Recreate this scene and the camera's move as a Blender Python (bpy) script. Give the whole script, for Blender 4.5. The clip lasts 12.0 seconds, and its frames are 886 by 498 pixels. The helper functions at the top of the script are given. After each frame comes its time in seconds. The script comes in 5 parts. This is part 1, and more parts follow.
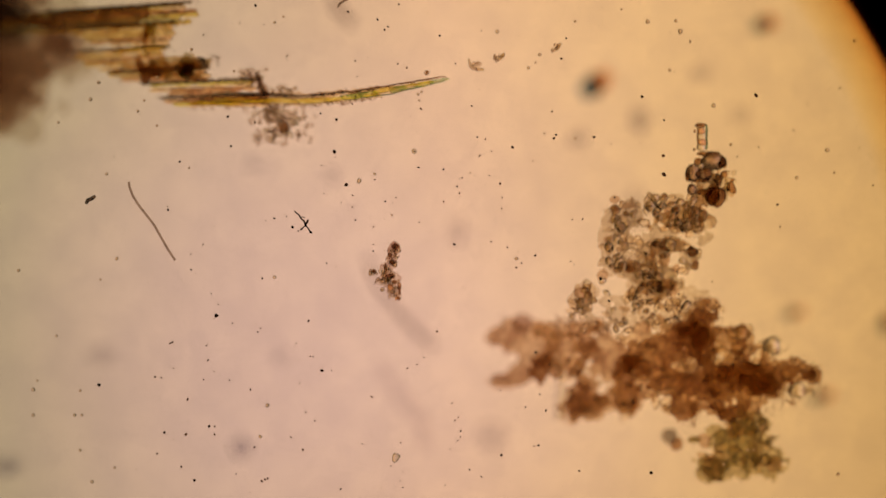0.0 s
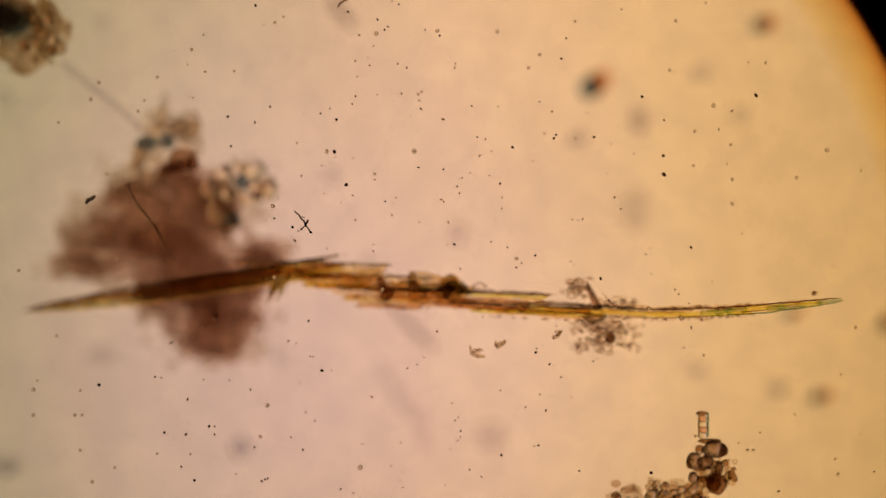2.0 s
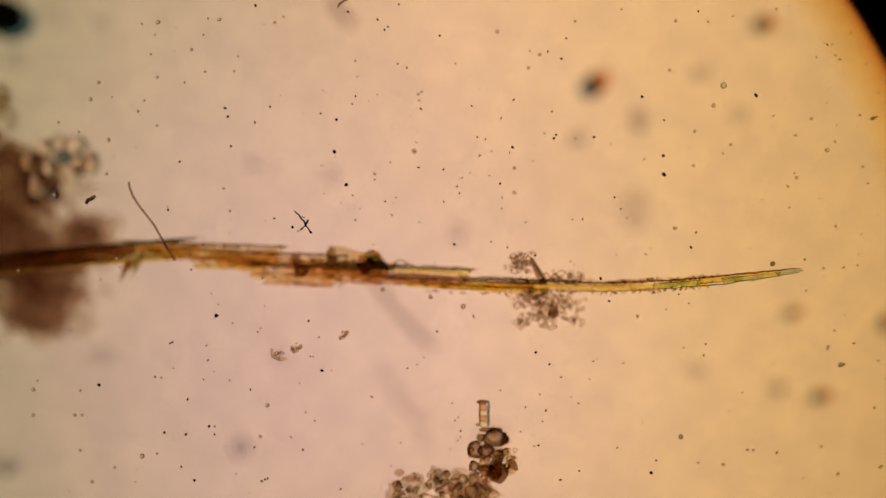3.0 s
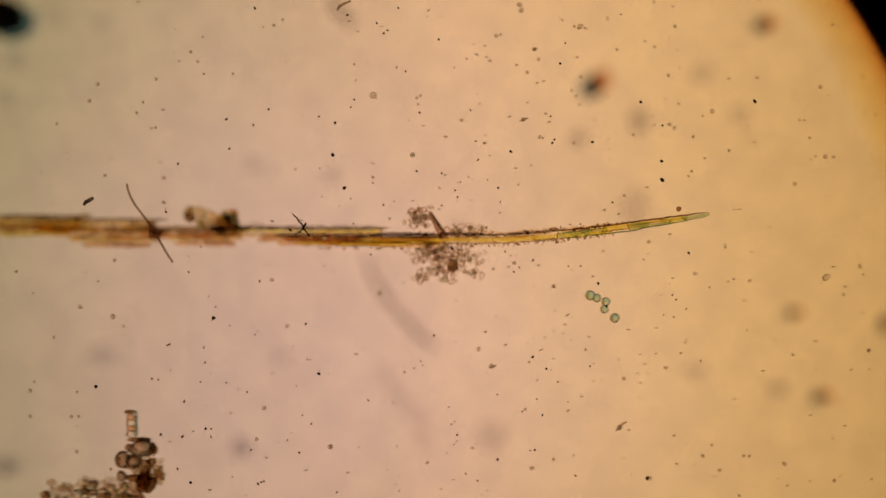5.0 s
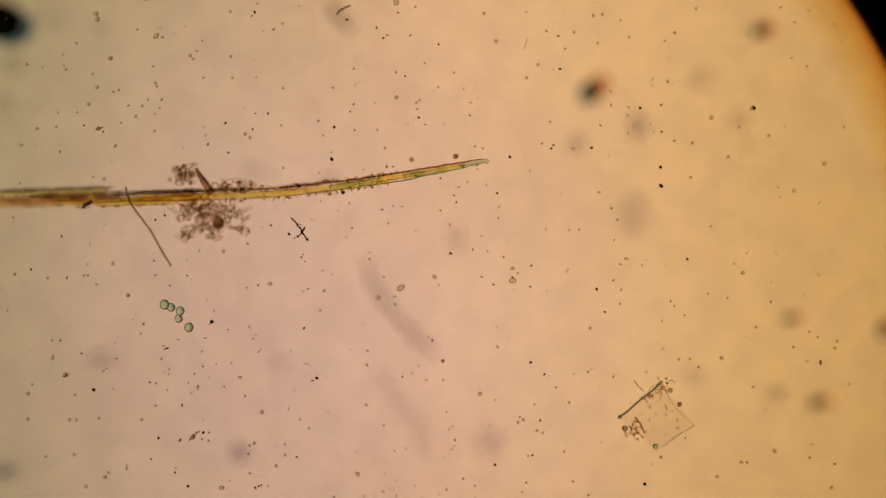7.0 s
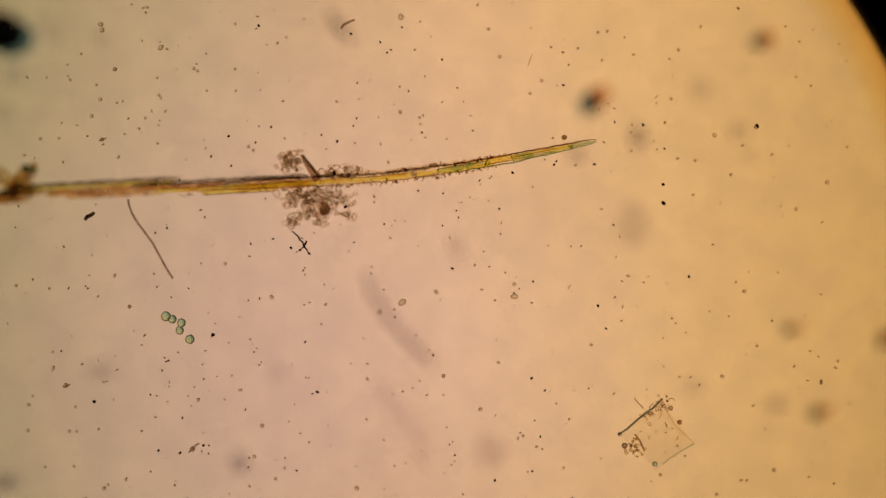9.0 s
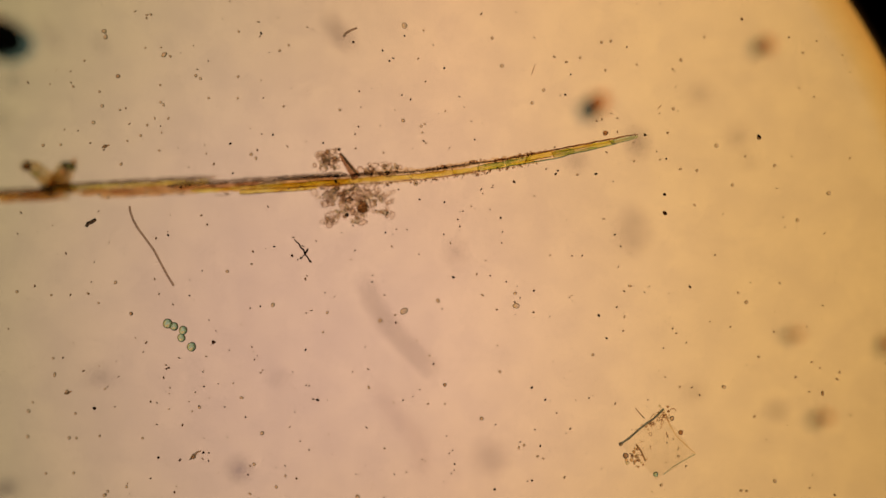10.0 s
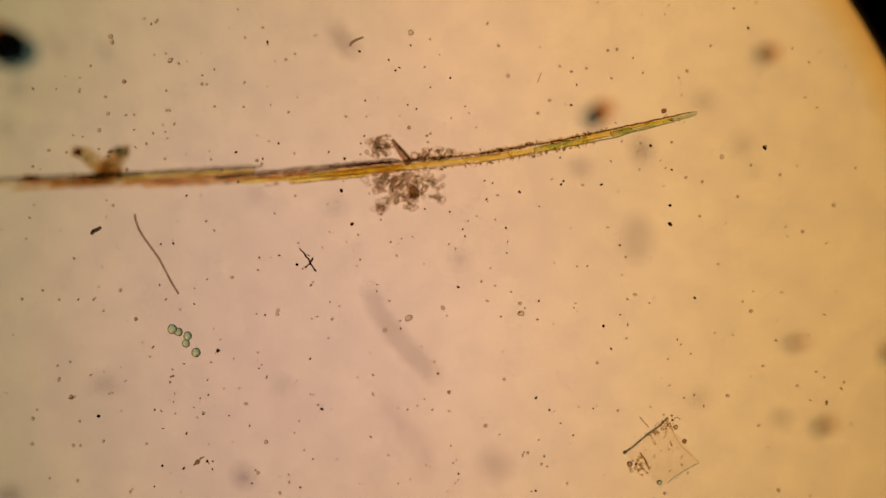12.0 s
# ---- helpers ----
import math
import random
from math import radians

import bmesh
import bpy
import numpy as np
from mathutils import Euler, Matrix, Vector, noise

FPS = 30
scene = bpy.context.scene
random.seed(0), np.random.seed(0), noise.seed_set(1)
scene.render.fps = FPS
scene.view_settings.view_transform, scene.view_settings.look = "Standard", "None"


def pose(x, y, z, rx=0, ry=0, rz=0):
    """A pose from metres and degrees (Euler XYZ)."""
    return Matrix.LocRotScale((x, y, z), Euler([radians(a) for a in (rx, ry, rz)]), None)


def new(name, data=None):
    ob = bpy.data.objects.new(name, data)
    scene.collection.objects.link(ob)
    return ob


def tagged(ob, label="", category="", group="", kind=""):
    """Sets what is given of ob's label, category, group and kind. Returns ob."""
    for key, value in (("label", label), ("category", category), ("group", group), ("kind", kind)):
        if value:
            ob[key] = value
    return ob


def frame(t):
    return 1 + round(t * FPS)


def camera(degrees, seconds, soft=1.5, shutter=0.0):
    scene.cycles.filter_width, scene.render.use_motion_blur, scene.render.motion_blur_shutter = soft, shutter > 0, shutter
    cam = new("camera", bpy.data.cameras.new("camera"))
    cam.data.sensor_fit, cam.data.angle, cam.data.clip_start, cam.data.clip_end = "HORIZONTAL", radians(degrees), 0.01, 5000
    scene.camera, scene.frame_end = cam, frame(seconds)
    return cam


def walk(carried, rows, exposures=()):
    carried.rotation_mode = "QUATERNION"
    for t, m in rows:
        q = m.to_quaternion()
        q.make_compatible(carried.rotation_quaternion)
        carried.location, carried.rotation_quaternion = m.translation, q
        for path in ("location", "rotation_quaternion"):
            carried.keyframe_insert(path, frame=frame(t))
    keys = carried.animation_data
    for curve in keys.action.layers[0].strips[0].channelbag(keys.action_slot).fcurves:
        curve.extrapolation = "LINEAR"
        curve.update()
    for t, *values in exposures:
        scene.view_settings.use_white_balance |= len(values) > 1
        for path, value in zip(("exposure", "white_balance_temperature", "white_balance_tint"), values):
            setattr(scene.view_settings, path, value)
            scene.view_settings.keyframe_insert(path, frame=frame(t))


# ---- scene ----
# A wet mount under a light microscope, enlarged about 250 times (0.1 mm of this
# model for each step U). z points from the lamp up to the eyepiece.
U = 1e-4
EYE_Z = 0.7459
DUST_Z = 0.012
DIRT_Z = -0.42
STOP_Z = 0.10
LAMP_Z = -0.60

cam = camera(12, 12.0, soft=1.3, shutter=0.5)
cam.data.dof.use_dof = True
cam.data.dof.focus_distance = EYE_Z - 0.004
cam.data.dof.aperture_fstop = 15.5
walk(cam, [(0.0, pose(0, 0, EYE_Z)), (12.0, pose(0, 0, EYE_Z))],
     exposures=((0.0, 0.18, 6600, 9), (3.4, 0.18, 6600, 9), (3.8, 0.04, 6800, 8), (5.5, 0.02, 6880, 8), (7.0, 0.02, 7030, 8), (9.0, 0.03, 7190, 6), (12.0, 0.04, 7190, 6)))

# many clear layers lie over one another
scene.cycles.transparent_max_bounces = 40
scene.cycles.max_bounces = 24
scene.cycles.transmission_bounces = 20


def wide(z):
    """How much wider the field is at height z than in the plane of sharpness."""
    return (EYE_Z - z) / EYE_Z


def spot(x, y, z=0.0):
    """A place in the field, counted in steps from its upper left corner, at height z."""
    s = U * wide(z)
    return Vector(((x - 784) * s, (441 - y) * s, z))


# ---- light ----
world = bpy.data.worlds.new("dark_room")
scene.world = world
world.use_nodes = True
world.node_tree.nodes["Background"].inputs[0].default_value = (0.9, 0.75, 0.6, 1)
world.node_tree.nodes["Background"].inputs[1].default_value = 0.012


def srgb(r, g, b):
    return tuple((c / 255 / 12.92 if c <= 10 else ((c / 255 + 0.055) / 1.055) ** 2.4) for c in (r, g, b)) + (1,)


# ---- materials ----
def blank(name):
    m = bpy.data.materials.new(name)
    m.use_nodes = True
    m.node_tree.nodes.clear()
    return m, m.node_tree.nodes, m.node_tree.links


def node(nodes, kind, **inputs):
    n = nodes.new(kind)
    for k, v in inputs.items():
        n.inputs[k.replace("_", " ")].default_value = v
    return n


def ramp(nodes, stops):
    n = nodes.new("ShaderNodeValToRGB")
    e = n.color_ramp.elements
    while len(e) < len(stops):
        e.new(0.5)
    for el, (p, c) in zip(e, stops):
        el.position, el.color = p, c
    return n


def lamp_glow():
    m, ns, ln = blank("lamp_glow")
    out = ns.new("ShaderNodeOutputMaterial")
    em = node(ns, "ShaderNodeEmission", Strength=1.0)
    co = ns.new("ShaderNodeTexCoord")
    sep = ns.new("ShaderNodeSeparateXYZ")
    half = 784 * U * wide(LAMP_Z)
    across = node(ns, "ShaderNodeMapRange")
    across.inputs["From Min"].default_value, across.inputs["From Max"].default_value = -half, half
    # the field's uneven colour and pink pool are painted into the glow
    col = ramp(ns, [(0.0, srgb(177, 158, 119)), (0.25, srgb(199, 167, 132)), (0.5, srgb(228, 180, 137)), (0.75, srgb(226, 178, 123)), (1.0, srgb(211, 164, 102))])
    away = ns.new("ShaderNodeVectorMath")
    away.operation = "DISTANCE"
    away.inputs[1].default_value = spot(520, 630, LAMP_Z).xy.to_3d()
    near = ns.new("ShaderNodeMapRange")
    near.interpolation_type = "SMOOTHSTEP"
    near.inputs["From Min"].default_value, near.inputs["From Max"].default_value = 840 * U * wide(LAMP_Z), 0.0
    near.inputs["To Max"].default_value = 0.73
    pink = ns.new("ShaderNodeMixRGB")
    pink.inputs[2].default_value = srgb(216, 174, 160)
    ln.new(co.outputs["Object"], away.inputs[0])
    ln.new(away.outputs["Value"], near.inputs[0])
    ln.new(near.outputs[0], pink.inputs[0])
    ln.new(col.outputs[0], pink.inputs[1])
    soft = node(ns, "ShaderNodeTexNoise", Scale=11.0, Detail=4.0)
    tone = node(ns, "ShaderNodeMapRange")
    tone.inputs["To Min"].default_value, tone.inputs["To Max"].default_value = 0.9, 1.1
    # vignette painted into the glow: dimmer away from (900, 330)
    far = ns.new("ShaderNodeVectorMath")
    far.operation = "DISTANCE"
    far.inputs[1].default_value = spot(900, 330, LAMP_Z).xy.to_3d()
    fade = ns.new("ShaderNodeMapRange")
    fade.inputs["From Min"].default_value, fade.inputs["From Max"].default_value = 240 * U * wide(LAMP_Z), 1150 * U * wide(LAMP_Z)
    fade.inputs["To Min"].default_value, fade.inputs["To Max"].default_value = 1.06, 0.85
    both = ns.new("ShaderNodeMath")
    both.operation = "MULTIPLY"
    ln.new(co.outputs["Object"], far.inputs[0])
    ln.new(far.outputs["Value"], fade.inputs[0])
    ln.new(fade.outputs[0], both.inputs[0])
    mul = ns.new("ShaderNodeMixRGB")
    mul.blend_type, mul.inputs[0].default_value = "MULTIPLY", 1.0
    ln.new(co.outputs["Object"], sep.inputs[0])
    ln.new(sep.outputs[0], across.inputs[0])
    ln.new(across.outputs[0], col.inputs[0])
    ln.new(co.outputs["Object"], soft.inputs["Vector"])
    ln.new(soft.outputs[0], tone.inputs[0])
    ln.new(pink.outputs[0], mul.inputs[1])
    ln.new(tone.outputs[0], both.inputs[1])
    ln.new(both.outputs[0], mul.inputs[2])
    ln.new(mul.outputs[0], em.inputs[0])
    ln.new(em.outputs[0], out.inputs[0])
    return m


def matte(name, a, b, scale=400.0, rough=0.8, metal=0.0):
    """An opaque surface that varies between two colours."""
    m, ns, ln = blank(name)
    out = ns.new("ShaderNodeOutputMaterial")
    p = node(ns, "ShaderNodeBsdfPrincipled", Roughness=rough, Metallic=metal)
    co = ns.new("ShaderNodeTexCoord")
    n = node(ns, "ShaderNodeTexNoise", Scale=scale, Detail=5.0)
    c = ramp(ns, [(0.3, a), (0.7, b)])
    bump = node(ns, "ShaderNodeBump", Strength=0.4, Distance=0.0004)
    ln.new(co.outputs["Object"], n.inputs["Vector"])
    ln.new(n.outputs[0], c.inputs[0])
    ln.new(n.outputs[0], bump.inputs["Height"])
    ln.new(bump.outputs[0], p.inputs["Normal"])
    ln.new(c.outputs[0], p.inputs["Base Color"])
    ln.new(p.outputs[0], out.inputs[0])
    return m


def clear(name, stops, ior=1.08, rough=0.05, scale=250.0, film=0.3, islands=False, bump_d=0.0003, stretch=(1, 1, 1)):
    """Translucent organic matter in water: refracts a little, tints what passes; colours vary by grain and noise."""
    m, ns, ln = blank(name)
    out = ns.new("ShaderNodeOutputMaterial")
    co = ns.new("ShaderNodeTexCoord")
    mp = ns.new("ShaderNodeMapping")
    mp.inputs["Scale"].default_value = stretch
    n = node(ns, "ShaderNodeTexNoise", Scale=scale, Detail=5.0, Roughness=0.65)
    ln.new(co.outputs["Object"], mp.inputs[0])
    ln.new(mp.outputs[0], n.inputs["Vector"])
    c = ramp(ns, stops)
    src = n.outputs[0]
    if islands:
        geo = ns.new("ShaderNodeNewGeometry")
        mix = node(ns, "ShaderNodeMath")
        mix.operation = "MULTIPLY_ADD"
        mix.inputs[1].default_value = 0.75
        off = node(ns, "ShaderNodeMath")
        off.operation = "MULTIPLY_ADD"
        off.inputs[1].default_value, off.inputs[2].default_value = 0.9, -0.32
        ln.new(n.outputs[0], off.inputs[0])
        ln.new(geo.outputs["Random Per Island"], mix.inputs[0])
        ln.new(off.outputs[0], mix.inputs[2])
        src = mix.outputs[0]
    ln.new(src, c.inputs[0])
    bump = node(ns, "ShaderNodeBump", Strength=0.6, Distance=bump_d)
    ln.new(n.outputs[0], bump.inputs["Height"])
    r = node(ns, "ShaderNodeBsdfRefraction", IOR=ior, Roughness=rough)
    ln.new(c.outputs[0], r.inputs["Color"])
    ln.new(bump.outputs[0], r.inputs["Normal"])
    t = ns.new("ShaderNodeBsdfTransparent")
    ln.new(c.outputs[0], t.inputs["Color"])
    gl = node(ns, "ShaderNodeBsdfGlossy", Roughness=0.25)
    mx = node(ns, "ShaderNodeMixShader", Fac=film)
    ln.new(r.outputs[0], mx.inputs[1])
    ln.new(t.outputs[0], mx.inputs[2])
    mx2 = node(ns, "ShaderNodeMixShader", Fac=0.02)
    ln.new(mx.outputs[0], mx2.inputs[1])
    ln.new(gl.outputs[0], mx2.inputs[2])
    ln.new(mx2.outputs[0], out.inputs[0])
    return m


def dense(name, stops, cell=900.0, through_col=0.9, fine=0.5):
    """Thick flocculent matter: tints what passes, mottled by packed grains, and scatters a little."""
    m, ns, ln = blank(name)
    out = ns.new("ShaderNodeOutputMaterial")
    co = ns.new("ShaderNodeTexCoord")
    n = node(ns, "ShaderNodeTexNoise", Scale=cell * 0.28, Detail=6.0, Roughness=0.7)
    vo = node(ns, "ShaderNodeTexVoronoi", Scale=cell)
    vo.feature = "DISTANCE_TO_EDGE"
    warp = node(ns, "ShaderNodeTexNoise", Scale=cell * 0.8, Detail=2.0)
    add = ns.new("ShaderNodeVectorMath")
    add.operation = "MULTIPLY_ADD"
    add.inputs[1].default_value = (0.0012,) * 3
    grain = ns.new("ShaderNodeMapRange")
    grain.inputs["From Max"].default_value = 0.3
    grain.inputs["To Min"].default_value, grain.inputs["To Max"].default_value = -0.22 * fine, 0.12 * fine
    total = ns.new("ShaderNodeMath")
    c = ramp(ns, stops)
    ln.new(co.outputs["Object"], n.inputs["Vector"])
    ln.new(co.outputs["Object"], warp.inputs["Vector"])
    ln.new(warp.outputs["Color"], add.inputs[0])
    ln.new(co.outputs["Object"], add.inputs[2])
    ln.new(add.outputs[0], vo.inputs["Vector"])
    ln.new(vo.outputs["Distance"], grain.inputs[0])
    ln.new(n.outputs[0], total.inputs[0])
    ln.new(grain.outputs[0], total.inputs[1])
    ln.new(total.outputs[0], c.inputs[0])
    tl = ns.new("ShaderNodeBsdfTranslucent")
    tr = ns.new("ShaderNodeBsdfTransparent")
    ln.new(c.outputs[0], tl.inputs[0])
    ln.new(c.outputs[0], tr.inputs[0])
    mx = node(ns, "ShaderNodeMixShader", Fac=through_col)
    ln.new(tl.outputs[0], mx.inputs[1])
    ln.new(tr.outputs[0], mx.inputs[2])
    ln.new(mx.outputs[0], out.inputs[0])
    return m


def film(name, rgb, gloss=0.0):
    """A thin clear film that only tints the light."""
    m, ns, ln = blank(name)
    out = ns.new("ShaderNodeOutputMaterial")
    t = node(ns, "ShaderNodeBsdfTransparent", Color=(*rgb, 1))
    g = node(ns, "ShaderNodeBsdfGlossy", Roughness=0.05)
    mx = node(ns, "ShaderNodeMixShader", Fac=gloss)
    ln.new(t.outputs[0], mx.inputs[1])
    ln.new(g.outputs[0], mx.inputs[2])
    ln.new(mx.outputs[0], out.inputs[0])
    return m


def graded_fringe(name, inner, outer, stops):
    """A tint that deepens outwards from the ring's axis, painting a colour fringe."""
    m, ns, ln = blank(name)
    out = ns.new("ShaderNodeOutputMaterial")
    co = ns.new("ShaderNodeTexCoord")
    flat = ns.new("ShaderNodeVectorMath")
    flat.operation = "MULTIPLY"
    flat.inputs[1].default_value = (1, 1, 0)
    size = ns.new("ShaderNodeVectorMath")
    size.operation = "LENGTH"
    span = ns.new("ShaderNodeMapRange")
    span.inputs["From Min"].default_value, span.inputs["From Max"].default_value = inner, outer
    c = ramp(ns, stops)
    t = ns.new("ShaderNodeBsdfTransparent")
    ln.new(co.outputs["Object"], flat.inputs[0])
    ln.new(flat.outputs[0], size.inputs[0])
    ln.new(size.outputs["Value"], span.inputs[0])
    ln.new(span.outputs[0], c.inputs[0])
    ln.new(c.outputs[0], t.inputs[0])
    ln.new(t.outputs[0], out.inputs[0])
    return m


def smudged_glass(name):
    """Clear glass with a faint uneven film of grease and fine grain."""
    m, ns, ln = blank(name)
    out = ns.new("ShaderNodeOutputMaterial")
    co = ns.new("ShaderNodeTexCoord")
    t = ns.new("ShaderNodeBsdfTransparent")
    last = None
    for scale, low, high in ((1500.0, (0.975, 0.974, 0.972, 1), (1, 1, 1, 1)), (160.0, (0.963, 0.963, 0.972, 1), (1, 1, 0.995, 1))):
        n = node(ns, "ShaderNodeTexNoise", Scale=scale, Detail=2.0)
        c = ramp(ns, [(0.33, low), (0.67, high)])
        ln.new(co.outputs["Object"], n.inputs["Vector"])
        ln.new(n.outputs[0], c.inputs[0])
        if last:
            mul = ns.new("ShaderNodeMixRGB")
            mul.blend_type, mul.inputs[0].default_value = "MULTIPLY", 1.0
            ln.new(last, mul.inputs[1])
            ln.new(c.outputs[0], mul.inputs[2])
            ln.new(mul.outputs[0], t.inputs[0])
        last = c.outputs[0]
    ln.new(t.outputs[0], out.inputs[0])
    return m


M_LAMP = lamp_glow()
M_BLACK = matte("black_lacquer", (0.006, 0.006, 0.006, 1), (0.015, 0.013, 0.012, 1), 60)
M_SMUDGED = smudged_glass("smudged_glass")
M_GLASS = film("clear_glass", (0.985, 0.985, 0.985), 0.004)
M_DUST = clear("dark_dust", [(0.3, (0.07, 0.05, 0.04, 1)), (0.7, (0.34, 0.25, 0.2, 1))], 1.1, 0.05, 900, 0.8)
M_GRIT = clear("brown_grit", [(0.3, (0.28, 0.21, 0.17, 1)), (0.7, (0.6, 0.5, 0.42, 1))], 1.1, 0.05, 900, 0.8)
M_HAIR = clear("grey_hair", [(0.3, (0.58, 0.52, 0.47, 1)), (0.7, (0.74, 0.68, 0.63, 1))], 1.2, 0.03, 900, 0.94)
M_ROD = clear("dark_grey_rod", [(0.3, (0.2, 0.17, 0.15, 1)), (0.7, (0.5, 0.45, 0.4, 1))], 1.2, 0.05, 900, 0.5)
M_SLATE = clear("slate_edge", [(0.3, (0.36, 0.4, 0.42, 1)), (0.7, (0.6, 0.66, 0.66, 1))], 1.1, 0.05, 900, 0.6)
M_DROP = clear("clear_droplet", [(0.2, (0.84, 0.79, 0.73, 1)), (0.8, (0.96, 0.93, 0.89, 1))], 1.28, 0.03, 900, 0.5, False, 0.0)
M_SPECK = clear("brown_speck", [(0.2, (0.6, 0.5, 0.43, 1)), (0.8, (0.92, 0.86, 0.79, 1))], 1.34, 0.04, 900, 0.4, True, 0.0)
M_SOOT = film("sooty_film", (0.12, 0.1, 0.1))
M_AMBER_FRINGE = film("amber_fringe_film", (0.84, 0.55, 0.3))
# the lens's yellow-to-red colour fringe, put into a tint
M_EDGE_FRINGE = graded_fringe("edge_fringe_tint", 1008 * U * wide(STOP_Z), 1128 * U * wide(STOP_Z),
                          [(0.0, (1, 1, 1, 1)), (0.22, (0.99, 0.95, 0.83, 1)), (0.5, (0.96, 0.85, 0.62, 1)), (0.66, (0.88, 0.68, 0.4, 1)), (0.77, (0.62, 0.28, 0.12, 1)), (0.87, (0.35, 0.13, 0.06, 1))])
M_BLUE_FRINGE = film("bluish_fringe_film", (0.42, 0.58, 0.68))
M_GREY_WALL = clear("grey_cell_wall", [(0.3, (0.54, 0.51, 0.48, 1)), (0.7, (0.76, 0.73, 0.69, 1))], 1.04, 0.1, 300, 0.95)
M_TAN = clear("tan_fibre", [(0.36, (0.959, 0.813, 0.601, 1)), (0.5, (1, 0.92, 0.737, 1)), (0.64, (1, 0.969, 0.921, 1))], 1.04, 0.08, 260, 0.92, False, 0.0003, (0.5, 1.2, 1.2))
M_YELLOW_CELL = clear("yellow_cell", [(0.34, (0.92, 0.83, 0.44, 1)), (0.48, (0.98, 0.96, 0.54, 1)), (0.64, (1, 0.99, 0.76, 1))], 1.04, 0.06, 420, 0.7, False, 0.0003, (0.5, 1.2, 1.2))
M_GREEN_CELL = clear("green_fibre_cell", [(0.34, (0.62, 0.74, 0.54, 1)), (0.46, (0.82, 0.88, 0.62, 1)), (0.56, (0.95, 0.93, 0.62, 1)), (0.66, (0.84, 0.93, 0.84, 1))], 1.04, 0.06, 500, 0.7, False, 0.0003, (0.5, 1.2, 1.2))
M_TEAL_CELL = clear("teal_cell", [(0.34, (0.66, 0.8, 0.72, 1)), (0.5, (0.82, 0.9, 0.8, 1)), (0.66, (0.96, 0.95, 0.78, 1))], 1.06, 0.06, 420, 0.7, False, 0.0003, (0.5, 1.2, 1.2))
M_TEAL_WALL = clear("teal_wall", [(0.3, (0.42, 0.52, 0.49, 1)), (0.7, (0.64, 0.74, 0.69, 1))], 1.06, 0.1, 500, 0.6)
M_PALE_TEAL = clear("pale_teal_edge", [(0.3, (0.72, 0.78, 0.76, 1)), (0.7, (0.88, 0.92, 0.88, 1))], 1.1, 0.05, 500, 0.7)
M_TUFT = clear("amber_tuft", [(0.2, (0.8, 0.64, 0.46, 1)), (0.42, (0.95, 0.78, 0.5, 1)), (0.62, (0.83, 0.79, 0.68, 1)), (0.85, (0.98, 0.94, 0.86, 1))], 1.06, 0.08, 420, 0.75, True)
M_FAINT = film("faint_film", (0.88, 0.875, 0.89))
M_DIM = film("dim_film", (0.84, 0.835, 0.86))
M_TRACE = film("trace_film", (0.93, 0.92, 0.93))
M_SMEAR = film("grey_smear", (0.72, 0.7, 0.71))
M_GOLD = clear("golden_fibre", [(0.1, (0.816, 0.646, 0.349, 1)), (0.35, (0.949, 0.822, 0.446, 1)), (0.6, (0.989, 0.901, 0.504, 1)), (0.9, (0.877, 0.861, 0.563, 1))],
               1.05, 0.08, 300, 0.6, True, 0.0003, (0.5, 1.2, 1.2))
M_FIBRE = clear("yellow_fibre", [(0.1, (0.857, 0.685, 0.446, 1)), (0.35, (0.959, 0.842, 0.563, 1)), (0.6, (0.989, 0.901, 0.621, 1)), (0.9, (0.989, 0.91, 0.795, 1))],
                1.05, 0.08, 260, 0.85, True, 0.0003, (0.5, 1.2, 1.2))
M_FIBRE_DARK = clear("brown_fibre", [(0.1, (0.775, 0.587, 0.427, 1)), (0.4, (0.918, 0.764, 0.582, 1)), (0.7, (0.979, 0.861, 0.679, 1)), (0.9, (0.918, 0.861, 0.757, 1))],
                     1.06, 0.1, 300, 0.85, True, 0.0003, (0.5, 1.2, 1.2))
M_SHEATH = clear("dark_brown_sheath", [(0.36, (0.5, 0.37, 0.29, 1)), (0.5, (0.64, 0.5, 0.4, 1)), (0.62, (0.78, 0.65, 0.5, 1))], 1.0, 0.1, 350, 0.97, False, 0.0003, (0.3, 1.4, 1.4))
M_SHEET = clear("brown_membrane", [(0.36, (0.88, 0.78, 0.62, 1)), (0.47, (0.96, 0.9, 0.76, 1)), (0.58, (0.99, 0.97, 0.9, 1))], 1.0, 0.1, 420, 0.98, False, 0.0003, (0.4, 1.5, 1.5))
M_WALL = clear("dark_cell_wall", [(0.35, (0.5, 0.39, 0.29, 1)), (0.5, (0.7, 0.58, 0.45, 1)), (0.65, (0.64, 0.64, 0.6, 1))], 1.08, 0.1, 300, 0.93)
M_SEPTUM = clear("brown_wall", [(0.3, (0.46, 0.32, 0.22, 1)), (0.7, (0.74, 0.6, 0.44, 1))], 1.15, 0.1, 500, 0.5)
M_OLIVE_FIBRE = clear("olive_fibre", [(0.36, (0.72, 0.68, 0.48, 1)), (0.5, (0.88, 0.87, 0.66, 1)), (0.64, (0.96, 0.93, 0.78, 1))], 1.05, 0.08, 300, 0.92, True, 0.0003, (0.5, 1.2, 1.2))
M_FRAY = clear("frayed_fibre", [(0.2, (0.68, 0.54, 0.38, 1)), (0.5, (0.93, 0.82, 0.5, 1)), (0.8, (0.8, 0.8, 0.64, 1))], 1.06, 0.08, 420, 0.8, True)
